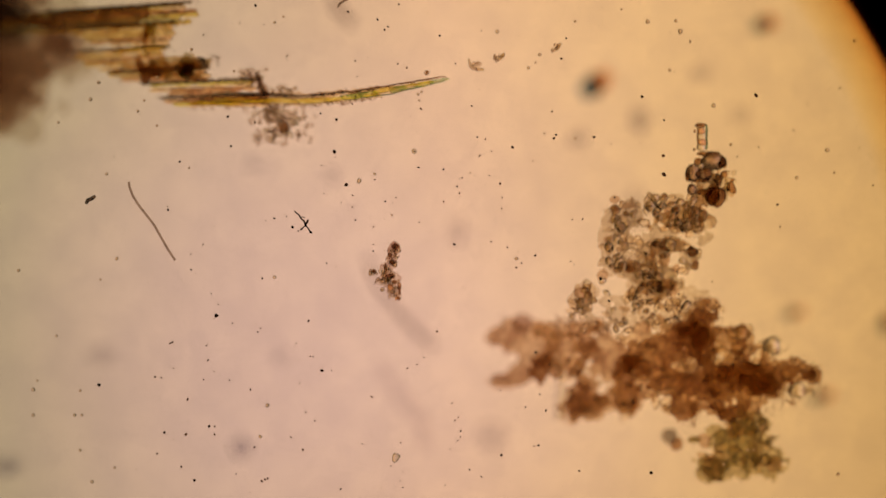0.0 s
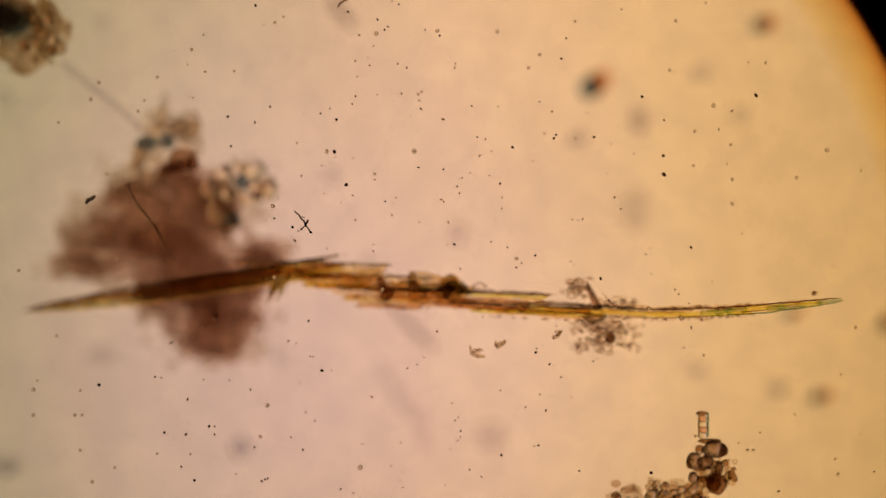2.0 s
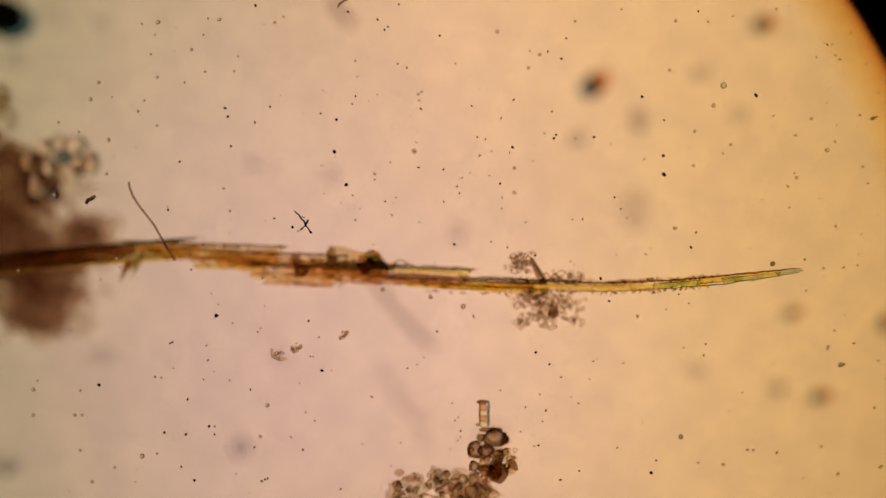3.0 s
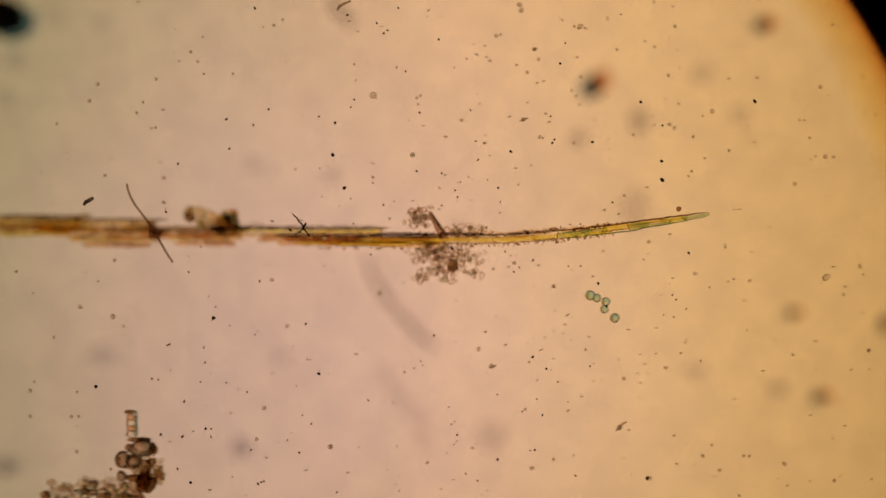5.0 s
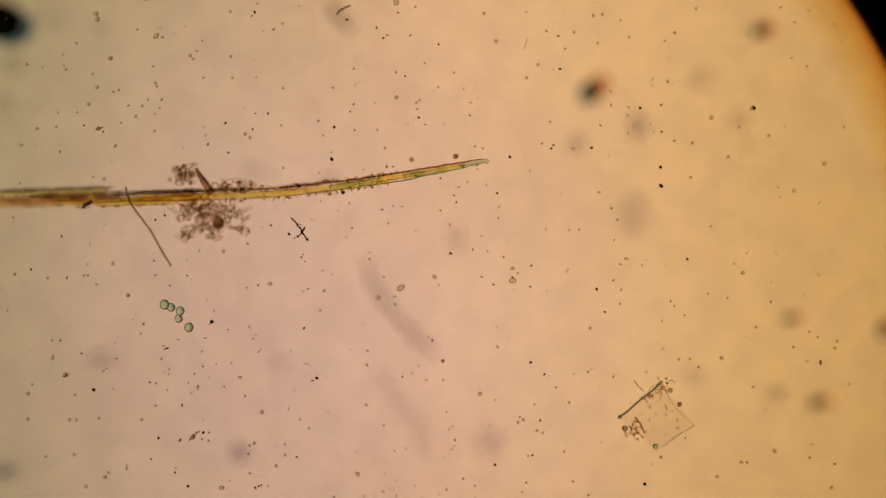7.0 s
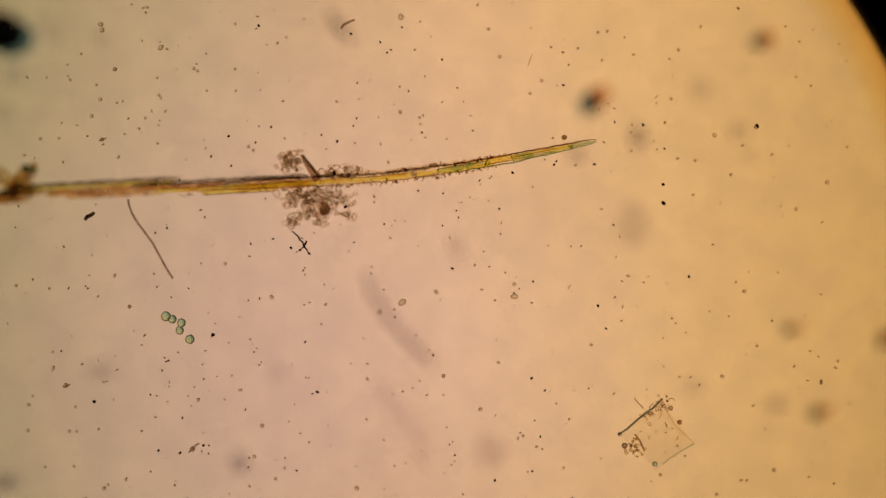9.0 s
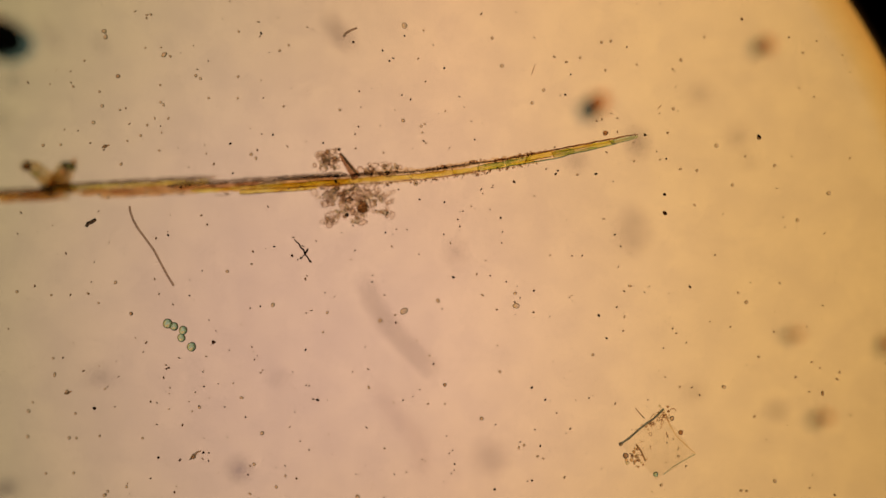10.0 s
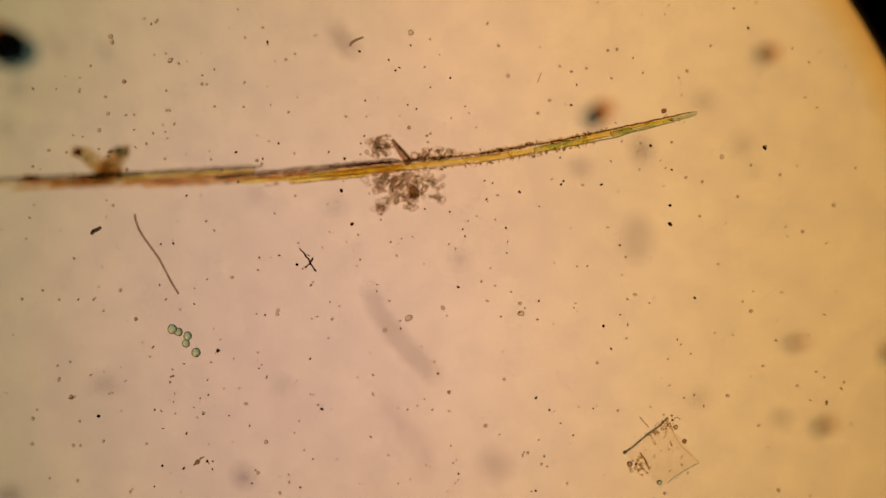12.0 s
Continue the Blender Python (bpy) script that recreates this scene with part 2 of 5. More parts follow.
M_BEAD = clear("clear_bead", [(0.1, (0.86, 0.78, 0.7, 1)), (0.5, (0.95, 0.92, 0.87, 1)), (0.9, (0.99, 0.97, 0.94, 1))], 1.2, 0.04, 500, 0.3, True, 0.0)
M_FLOC = clear("brown_floc", [(0.05, (0.72, 0.55, 0.4, 1)), (0.35, (0.86, 0.73, 0.57, 1)), (0.7, (0.95, 0.88, 0.76, 1)), (0.95, (0.88, 0.91, 0.82, 1))],
               1.16, 0.06, 500, 0.35, True)
M_PALE = clear("pale_floc", [(0.1, (0.74, 0.62, 0.5, 1)), (0.5, (0.9, 0.84, 0.76, 1)), (0.9, (0.97, 0.95, 0.9, 1))], 1.15, 0.06, 500, 0.35, True)
M_OLIVE = dense("olive_mass", [(0.3, (0.62, 0.58, 0.46, 1)), (0.45, (0.82, 0.78, 0.64, 1)), (0.6, (0.95, 0.91, 0.78, 1)), (0.72, (0.9, 0.93, 0.85, 1))], 500, 0.96, 0.9)
M_CORE = dense("brown_mass", [(0.3, (0.62, 0.46, 0.34, 1)), (0.44, (0.79, 0.685, 0.57, 1)), (0.55, (0.89, 0.8, 0.68, 1)), (0.66, (0.98, 0.93, 0.84, 1))], 420, 0.95, 0.6)
M_HEART = dense("dark_brown_mass", [(0.32, (0.68, 0.56, 0.45, 1)), (0.46, (0.83, 0.74, 0.63, 1)), (0.6, (0.95, 0.9, 0.82, 1))], 500, 0.95)
M_VEIL = dense("brown_veil", [(0.3, (0.72, 0.62, 0.57, 1)), (0.5, (0.885, 0.815, 0.765, 1)), (0.7, (0.96, 0.92, 0.87, 1))], 300, 0.96, 0.5)
M_WISP = dense("pale_wisp", [(0.3, (0.8, 0.76, 0.7, 1)), (0.5, (0.92, 0.89, 0.84, 1)), (0.7, (0.98, 0.97, 0.94, 1))], 300, 0.97, 0.6)
M_HAZE = dense("pale_brown_mass", [(0.3, (0.6, 0.48, 0.36, 1)), (0.42, (0.83, 0.73, 0.6, 1)), (0.53, (0.96, 0.91, 0.82, 1)), (0.68, (0.92, 0.94, 0.88, 1))], 900, 0.96, 1.1)
M_FLOC_SKIN = clear("brown_grain_skin", [(0.1, (0.62, 0.5, 0.42, 1)), (0.9, (0.9, 0.82, 0.74, 1))], 1.0, 0.05, 500, 0.98, True)
M_CRUST = clear("grey_crust", [(0.1, (0.62, 0.54, 0.48, 1)), (0.5, (0.84, 0.79, 0.74, 1)), (0.9, (0.97, 0.95, 0.92, 1))], 1.0, 0.05, 500, 0.98, True)
M_THIN_RIM = film("thin_grain_rim", (0.68, 0.58, 0.5))
M_CLEAR_SKIN = clear("clear_grain_skin", [(0.1, (0.9, 0.83, 0.75, 1)), (0.5, (0.98, 0.96, 0.92, 1)), (0.9, (1, 0.99, 0.97, 1))], 1.0, 0.05, 500, 0.98, True)
M_RIM = film("grain_rim", (0.56, 0.44, 0.34))
M_SCALE = clear("grain_skin", [(0.1, (0.8, 0.66, 0.5, 1)), (0.4, (0.93, 0.86, 0.74, 1)), (0.75, (0.98, 0.95, 0.88, 1)), (0.95, (0.92, 0.96, 0.9, 1))], 1.0, 0.05, 500, 0.98, True)
M_GLOBULE = clear("dark_globule", [(0.3, (0.6, 0.48, 0.4, 1)), (0.7, (0.88, 0.8, 0.72, 1))], 1.32, 0.05, 450, 0.3, False, 0.0006)
M_STALK = clear("red_stalk", [(0.3, (0.85, 0.42, 0.26, 1)), (0.7, (0.95, 0.78, 0.64, 1))], 1.18, 0.05, 600, 0.25, True)
M_CELL = clear("green_cell", [(0.4, (0.95, 0.82, 0.6, 1)), (0.48, (0.8, 0.94, 0.88, 1)), (0.6, (0.66, 0.9, 0.9, 1))], 1.27, 0.03, 1100, 0.25, False, 0.0003)
M_CRYSTAL = clear("clear_crystal", [(0.3, (0.96, 0.95, 0.92, 1)), (0.7, (1, 0.99, 0.97, 1))], 1.08, 0.02, 500, 0.45)

# ---- mesh helpers ----
ICO = {}
for level in (1, 2, 3):
    b = bmesh.new()
    bmesh.ops.create_icosphere(b, subdivisions=level, radius=1)
    ICO[level] = (np.array([v.co[:] for v in b.verts]), [[v.index for v in f.verts] for f in b.faces])
    b.free()


def mesh_object(name, verts, faces, material, parent=None, label="", smooth=True):
    me = bpy.data.meshes.new(name)
    me.from_pydata([tuple(map(float, v)) for v in verts], [], faces)
    if smooth:
        me.polygons.foreach_set("use_smooth", [True] * len(me.polygons))
    me.materials.append(material)
    ob = new(name, me)
    ob.parent = parent
    return tagged(ob, label=label)


def lump(rng, centre, size, level=2, rough=0.25, turn=True):
    """Vertices and faces of one uneven grain."""
    v, f = ICO[level]
    k = rng.normal(size=(3, 3)) * 1.6
    ph = rng.uniform(0, 6.3, 3)
    r = 1 + rough * (np.sin(v @ k[0] + ph[0]) + np.sin(v @ k[1] * 1.7 + ph[1]) * 0.6 + np.sin(v @ k[2] * 2.9 + ph[2]) * 0.35) * 0.6
    w = v * r[:, None] * np.array(size)
    if turn:
        a = rng.uniform(0, 6.3)
        w = w @ np.array([[math.cos(a), -math.sin(a), 0], [math.sin(a), math.cos(a), 0], [0, 0, 1]])
    return w + np.array(centre), f


def joined(pieces):
    verts, faces, n = [], [], 0
    for v, f in pieces:
        verts.append(v)
        faces += [[i + n for i in q] for q in f]
        n += len(v)
    return np.concatenate(verts), faces


def grains(rng, centre, size, count, small, large, level=2):
    """Uneven grains heaped in an ellipsoid."""
    out = []
    for _ in range(count):
        d = rng.normal(size=3)
        d = d / np.linalg.norm(d) * rng.uniform(0, 1) ** 0.45
        r = math.exp(rng.uniform(math.log(small), math.log(large)))
        s = r * rng.uniform(0.7, 1.3, 3)
        out.append(lump(rng, np.array(centre) + d * np.array(size), s, level, 0.3))
    return joined(out)


def outlined(rng, centre, size, count, small, large, flatten=0.8, whole=0.25):
    """Thin-skinned uneven grains, as domes, and dark rims that paint their refracted edges, most of them in part."""
    domes, rims = [], []
    seg = 9
    for _ in range(count):
        a, q = rng.uniform(0, 6.3), math.sqrt(rng.uniform(0, 1))
        c = np.array(centre) + np.array((q * math.cos(a), q * math.sin(a), rng.uniform(-1, 1))) * np.array(size)
        r = math.exp(rng.uniform(math.log(small), math.log(large)))
        st, ph = rng.uniform(0.65, 1.5), rng.uniform(0, 6.3)
        wob = 1 + 0.22 * np.sin(2 * np.arange(seg) * 2 * math.pi / seg + ph) + rng.normal(size=seg) * 0.14
        verts, edge = [], []
        for k, (e, h) in enumerate(((1.0, 0.0), (0.86, 0.5), (0.5, 0.87))):
            for i in range(seg):
                a = 2 * math.pi * i / seg + ph
                p = (r * st * e * wob[i] * math.cos(a), r / st * e * wob[i] * math.sin(a), r * h * flatten)
                verts.append(p)
                if k == 0:
                    edge.append(Vector(p))
        verts.append((0, 0, r * flatten))
        faces = [[k * seg + i, k * seg + (i + 1) % seg, (k + 1) * seg + (i + 1) % seg, (k + 1) * seg + i] for k in (0, 1) for i in range(seg)]
        faces += [[2 * seg + i, 2 * seg + (i + 1) % seg, 3 * seg] for i in range(seg)]
        domes.append((np.array(verts) + c, faces))
        w = max(0.1 * r, 0.62 * U) * rng.uniform(0.7, 1.5)
        first, arc = rng.integers(seg), seg if rng.random() < whole else rng.integers(3, 7)
        tv, tf = [], []
        for k in range(arc if arc == seg else arc + 1):
            p = edge[(first + k) % seg]
            out = p.normalized()
            q = w if arc == seg else w * (0.35 + math.sin(math.pi * (k + 0.2) / (arc + 0.4)))
            for x, z in ((1, 0), (0, 1), (-1, 0), (0, -1)):
                tv.append(tuple(p + out * x * q + Vector((0, 0, z * q))))
        for k in range(arc):
            n = (k + 1) % seg if arc == seg else k + 1
            tf += [[k * 4 + j, k * 4 + (j + 1) % 4, n * 4 + (j + 1) % 4, n * 4 + j] for j in range(4)]
        rims.append((np.array(tv) + c, tf))
    return joined(domes), joined(rims)


def ripple(rng, shape, cell):
    """Smooth uneven values about 0 on a grid, with bumps about cell wide."""
    h, w = shape
    g = rng.normal(size=(int(h / cell) + 3, int(w / cell) + 3))
    y, x = np.arange(h) / cell, np.arange(w) / cell
    yi, xi = y.astype(int), x.astype(int)
    fy, fx = (y - yi)[:, None], (x - xi)[None, :]
    fy, fx = fy * fy * (3 - 2 * fy), fx * fx * (3 - 2 * fx)
    a, b = g[yi][:, xi], g[yi][:, xi + 1]
    c, d = g[yi + 1][:, xi], g[yi + 1][:, xi + 1]
    return (a * (1 - fx) + b * fx) * (1 - fy) + (c * (1 - fx) + d * fx) * fy


def flake(rng, lobes, z, ref, grow=1.0, step=4.0, ragged=0.3, thick=0.5):
    """A closed, uneven, cushion-like flake that fills a group of lobes (x, y, rx, ry)."""
    lobes = np.array(lobes, float)
    x0, y0 = (lobes[:, 0] - 1.7 * lobes[:, 2]).min(), (lobes[:, 1] - 1.7 * lobes[:, 3]).min()
    x1, y1 = (lobes[:, 0] + 1.7 * lobes[:, 2]).max(), (lobes[:, 1] + 1.7 * lobes[:, 3]).max()
    xs, ys = np.arange(x0, x1, step), np.arange(y0, y1, step)
    gx, gy = np.meshgrid(xs, ys)
    f = np.full(gx.shape, -9.0)
    for x, y, rx, ry in lobes:
        f = np.maximum(f, grow - np.hypot((gx - x) / rx, (gy - y) / ry))
    f = f + ragged * (0.5 * ripple(rng, f.shape, 40 / step) + 0.4 * ripple(rng, f.shape, 16 / step) + 0.25 * ripple(rng, f.shape, 8 / step))
    f[0], f[-1], f[:, 0], f[:, -1] = -1, -1, -1, -1
    inside = f > 0
    cells = inside[:-1, :-1] & inside[1:, :-1] & inside[:-1, 1:] & inside[1:, 1:]
    pad = np.pad(cells, 1)
    count = pad[:-1, :-1].astype(int) + pad[1:, :-1] + pad[:-1, 1:] + pad[1:, 1:]
    used, rim = count > 0, count < 4
    s = U * wide(z)
    high = np.where(rim, 0.0, np.sqrt(np.clip(f, 0.0, 1.2)) * lobes[:, 2:].mean() * thick) + np.where(rim, 0, ripple(rng, f.shape, 12 / step) * 2.5)
    high = np.where(rim, 0.0, np.maximum(high, 1.0)) * s
    top, low = -np.ones(f.shape, int), -np.ones(f.shape, int)
    verts = []
    for j, i in zip(*np.nonzero(used)):
        p = spot(gx[j, i], gy[j, i], z) - ref
        top[j, i] = low[j, i] = len(verts)
        verts.append((p.x, p.y, p.z + high[j, i]))
        if not rim[j, i]:
            low[j, i] = len(verts)
            verts.append((p.x, p.y, p.z - high[j, i]))
    faces = []
    for j, i in zip(*np.nonzero(cells)):
        q = [(j, i), (j + 1, i), (j + 1, i + 1), (j, i + 1)]
        faces.append([int(top[k]) for k in q])
        if any(low[k] != top[k] for k in q):
            faces.append([int(low[k]) for k in q][::-1])
    return verts, faces


def tube(path, radii, sides=8, flat=1.0):
    """A round strand along a path; flat presses it in height."""
    path = [Vector(p) for p in path]
    verts, faces = [], []
    for i, p in enumerate(path):
        d = (path[min(i + 1, len(path) - 1)] - path[max(i - 1, 0)]).normalized()
        side = d.cross(Vector((0, 0, 1)))
        side = side.normalized() if side.length > 1e-6 else Vector((1, 0, 0))
        up = side.cross(d)
        for k in range(sides):
            a = 2 * math.pi * k / sides
            verts.append(p + (side * math.cos(a) + up * math.sin(a) * flat) * radii[i])
    for i in range(len(path) - 1):
        for k in range(sides):
            faces.append([i * sides + k, i * sides + (k + 1) % sides, (i + 1) * sides + (k + 1) % sides, (i + 1) * sides + k])
    faces.append(list(range(sides))[::-1])
    faces.append([(len(path) - 1) * sides + k for k in range(sides)])
    return np.array([v[:] for v in verts]), faces


def ring(inner, outer, low, high, sides=160):
    verts, faces = [], []
    for k in range(sides):
        a = 2 * math.pi * k / sides
        for r, z in ((inner, low), (outer, low), (outer, high), (inner, high)):
            verts.append((r * math.cos(a), r * math.sin(a), z))
    for k in range(sides):
        n = (k + 1) % sides
        for j in range(4):
            faces.append([k * 4 + j, k * 4 + (j + 1) % 4, n * 4 + (j + 1) % 4, n * 4 + j])
    return verts, faces


def disc(radius, low, high, sides=96):
    verts = [(radius * math.cos(2 * math.pi * k / sides), radius * math.sin(2 * math.pi * k / sides), z) for z in (low, high) for k in range(sides)]
    faces = [list(range(sides))[::-1], [sides + k for k in range(sides)]]
    faces += [[k, (k + 1) % sides, sides + (k + 1) % sides, sides + k] for k in range(sides)]
    return verts, faces


def empty(name, place, label, category, group=""):
    ob = new(name)
    ob.empty_display_size = 0.002
    ob.location = place
    return tagged(ob, label, category, group)


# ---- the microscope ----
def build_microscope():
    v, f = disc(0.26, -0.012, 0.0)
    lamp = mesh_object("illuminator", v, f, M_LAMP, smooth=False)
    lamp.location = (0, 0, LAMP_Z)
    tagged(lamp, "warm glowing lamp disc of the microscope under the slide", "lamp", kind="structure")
    s = U * wide(STOP_Z)
    v, f = ring(1113 * s, 1113 * s + 0.16, -0.004, 0.004)
    stop = mesh_object("field_diaphragm", v, f, M_BLACK, smooth=False)
    stop.location = spot(575, 610, STOP_Z)
    tagged(stop, "matt black diaphragm ring round the bright field", "diaphragm", kind="structure")
    # added ring that carries the painted colour fringe of the stop's edge
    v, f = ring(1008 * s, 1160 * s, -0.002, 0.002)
    rim = mesh_object("edge_fringe", v, f, M_EDGE_FRINGE, stop, "painted amber colour fringe along the black ring", smooth=False)
    w = 0.30
    verts = [(x, y, z) for z in (-0.005, 0.005) for x, y in ((-w, -w * 0.6), (w, -w * 0.6), (w, w * 0.6), (-w, w * 0.6))]
    faces = [[3, 2, 1, 0], [4, 5, 6, 7], [0, 1, 5, 4], [1, 2, 6, 5], [2, 3, 7, 6], [3, 0, 4, 7]]
    slide = mesh_object("microscope_slide", verts, faces, M_GLASS, smooth=False)
    slide.location = (0, 0, -0.30)
    tagged(slide, "clear glass microscope slide under the water", "glass slide", kind="structure")
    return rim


edge_fringe = build_microscope()


# ---- dirt on the condenser lens, out of focus ----
def build_condenser():
    lens = empty("condenser_lens", (0, 0, DIRT_Z), "clear condenser lens spotted with blurred dark dirt", "lens")
    v, f = disc(0.24, -0.004, 0.0)
    mesh_object("glass_disc", v, f, M_GLASS, lens, smooth=False)
    v, f = ring(0.2402, 0.262, -0.012, 0.012)
    mesh_object("lens_mount", v, f, M_BLACK, lens, "black lacquered mount", smooth=False)
    rng = np.random.default_rng(5)
    s = U * wide(DIRT_Z)

    def dab(x, y, rx, ry, material, name, h=0.002):
        p = spot(x, y, DIRT_Z)
        v, f = lump(rng, (0, 0, 0), (rx * s, ry * s, 0.0014), 2, 0.15, False)
        ob = mesh_object(name, v, f, material, lens)
        ob.location = (p.x, p.y, h)
        return ob

    for x, y, rx, ry in ((1052, 150, 14, 22), (1348, 46, 12, 13), (12, 28, 40, 38), (1401, 554, 11, 8), (1449, 701, 12, 10), (1566, 571, 10, 13)):
        dab(x, y, rx, ry, M_SOOT, "dirt_spot")
        # amber and bluish dabs paint the lens's colour fringes beside each spot
        side = -1 if x < 700 else 1
        dab(x + side * rx * 0.9, y - ry * 0.3, rx, ry * 0.9, M_AMBER_FRINGE, "amber_fringe", 0.006)
        dab(x - side * rx * (0.9 if x > 700 else 0.4), y + ry * 0.4, rx, ry * 0.9, M_BLUE_FRINGE, "bluish_fringe", 0.010)
    for x, y, rx, ry in ((428, 790, 18, 19), (14, 824, 30, 15), (1022, 245, 14, 12), (1130, 215, 14, 18), (1376, 687, 14, 11)):
        dab(x, y, rx, ry, M_DIM, "grey_spot", 0.005)
    for x, y, rx, ry in ((1375, 687, 17, 13), (1022, 245, 16, 14), (1130, 212, 15, 26), (428, 790, 17, 18), (450, 291, 13, 12), (182, 38, 14, 13),
                         (1232, 655, 20, 14), (14, 824, 30, 17), (870, 772, 30, 28), (180, 630, 28, 18), (1240, 130, 22, 18), (1310, 205, 20, 20),
                         (590, 312, 18, 14), (810, 405, 16, 24), (1125, 370, 28, 40), (10, 175, 20, 20), (30, 105, 18, 16), (1325, 248, 14, 11), (500, 632, 16, 12)):
        dab(x, y, rx, ry, M_FAINT, "faint_spot")
    for pts, r in ((((650, 455), (662, 492), (690, 535), (730, 580), (770, 617)), 7), (((585, -10), (600, 20), (625, 45)), 11),
                   (((670, 640), (700, 690), (745, 740), (755, 800)), 14), (((70, 0), (100, 25), (110, 50)), 12)):
        path = [Vector((*spot(x, y, DIRT_Z).xy, 0.003)) for x, y in pts]
        v, f = tube(path, [r * s * k for k in ([0.6] + [1.0] * (len(pts) - 2) + [0.7])], 8, 0.15)
        mesh_object("smear", v, f, M_SMEAR if r < 12 else M_TRACE, lens)
    return lens


condenser = build_condenser()


# ---- dust on the eyepiece lens, sharp ----
def build_dust():
    lens = empty("eyepiece_lens", (0, 0, DUST_Z), "clear eyepiece glass sprinkled with dark dust specks", "lens")
    v, f = disc(0.13, 0.0012, 0.0022)
    mesh_object("glass_disc", v, f, M_SMUDGED, lens, smooth=False)
    rng = np.random.default_rng(11)
    s = U * wide(DUST_Z)

    def grain(x, y, r, material, name, rough=0.3, long=1.0):
        r *= 1.15
        p = spot(x, y, DUST_Z)
        v, f = lump(rng, (0, 0, 0), (0.72 * r * s * long, 0.72 * r * s, r * s * 0.5), 2, rough)
        mesh_object(name, v, f, material, lens).location = (p.x, p.y, 0)

    dark_a = ((403, 207, 3), (612, 327, 3.6), (591, 269, 3.4), (595, 212, 3), (384, 559, 3.8), (1153, 837, 3.8), (1175, 309, 4), (570, 656, 2.4),
              (546, 568, 2.2), (318, 286, 2.4), (298, 372, 2.2), (907, 261, 2.6), (845, 243, 2.4), (885, 325, 2.8), (486, 387, 1.9), (518, 402, 2.6),
              (804, 433, 2.3), (629, 390, 2), (742, 394, 1.8), (741, 297, 2), (682, 357, 1.9), (704, 113, 2), (806, 113, 2), (680, 53, 2.4),
              (687, 48, 2.2), (668, 35, 2.2), (706, 8, 2.4), (623, 184, 1.8), (629, 171, 1.8), (567, 201, 2.2), (478, 189, 2.2), (451, 217, 1.8))
    dark_b = ((980, 245, 2.2), (984, 239, 2), (1078, 533, 2.4), (1088, 350, 1.9), (1099, 370, 2), (930, 721, 2), (966, 727, 2.2), (955, 698, 2),
              (815, 763, 2.3), (603, 866, 2.2), (658, 703, 1.8), (370, 755, 3.2), (380, 755, 2.2), (450, 792, 2.4), (291, 765, 2.8), (329, 769, 2.4),
              (332, 707, 2.4), (443, 690, 2), (368, 638, 2.2), (365, 612, 1.7), (275, 667, 2.4), (456, 588, 2.2), (461, 581, 1.7), (344, 850, 2.7),
              (474, 847, 2.3), (463, 852, 2.2), (175, 682, 3.8), (1136, 172, 2.8), (947, 453, 2.5), (972, 645, 2), (773, 587, 1.8), (993, 104, 3))
    small_a = ((452, 10, 2.5), (409, 259, 2), (360, 62, 1.5), (616, 21, 2.5), (778, 64, 2), (1002, 68, 2), (726, 207, 1.6), (629, 108, 1.8),
               (720, 120, 1.6), (632, 136, 1.6), (1100, 17, 1.8), (1175, 213, 2), (1082, 255, 1.8), (1174, 276, 3), (1052, 243, 3),
               (286, 669, 2), (380, 769, 1.8), (278, 803, 2.2), (321, 826, 2), (418, 839, 1.8), (406, 673, 1.8),
               (515, 774, 2), (536, 796, 2.5), (301, 608, 2), (587, 656, 1.5), (524, 608, 1.5), (554, 632, 1.6), (530, 679, 1.6), (557, 745, 1.8))
    small_b = ((750, 633, 1.8), (738, 645, 1.5), (721, 652, 1.6), (886, 691, 1.5), (948, 624, 2.2), (993, 668, 1.8), (815, 774, 1.8), (810, 780, 1.6),
               (805, 744, 1.6), (811, 739, 1.5), (887, 806, 2.8), (945, 790, 1.8), (953, 788, 2.2), (692, 825, 1.6), (852, 844, 2), (831, 832, 2),
               (641, 786, 1.5), (709, 784, 1.4), (1025, 834, 2), (1011, 703, 1.6), (1143, 450, 2), (1063, 493, 2.4), (1010, 463, 1.5), (1223, 438, 2),
               (1194, 513, 1.6), (1201, 521, 1.8), (1260, 499, 1.6), (1219, 537, 1.6), (1179, 548, 1.6), (1245, 629, 1.8), (1050, 640, 2))
    small_c = ((359, 433, 1.6), (338, 450, 1.6), (338, 478, 2), (464, 493, 2), (374, 520, 1.6), (386, 539, 1.6), (411, 572, 1.6), (305, 606, 2.2),
               (360, 672, 1.8), (785, 300, 2), (963, 237, 1.8), (977, 198, 1.8), (835, 188, 2), (745, 193, 1.8), (569, 293, 1.6), (573, 343, 1.6),
               (604, 359, 1.5), (624, 346, 1.8), (701, 350, 1.4), (785, 357, 1.6), (663, 318, 1.6), (661, 433, 1.8), (660, 445, 2), (578, 466, 2),
               (809, 330, 1.8), (813, 342, 1.8), (866, 311, 1.6), (818, 315, 1.6), (859, 246, 1.6), (870, 268, 1.4), (849, 276, 1.6))
    small_d = ((888, 369, 1.5), (889, 350, 1.4), (869, 428, 1.6), (898, 438, 1.6), (1013, 389, 1.8), (1031, 388, 1.6), (914, 474, 1.8), (923, 466, 1.8),
               (549, 631, 1.5), (541, 730, 1.6), (800, 714, 1.5), (788, 859, 1.6), (713, 863, 2), (469, 849, 2.5))
    for x, y, r in dark_a + dark_b + small_a + small_b + small_c + small_d:
        pale = r < 1.9 or (r < 2.7 and x < 560 and y > 580)
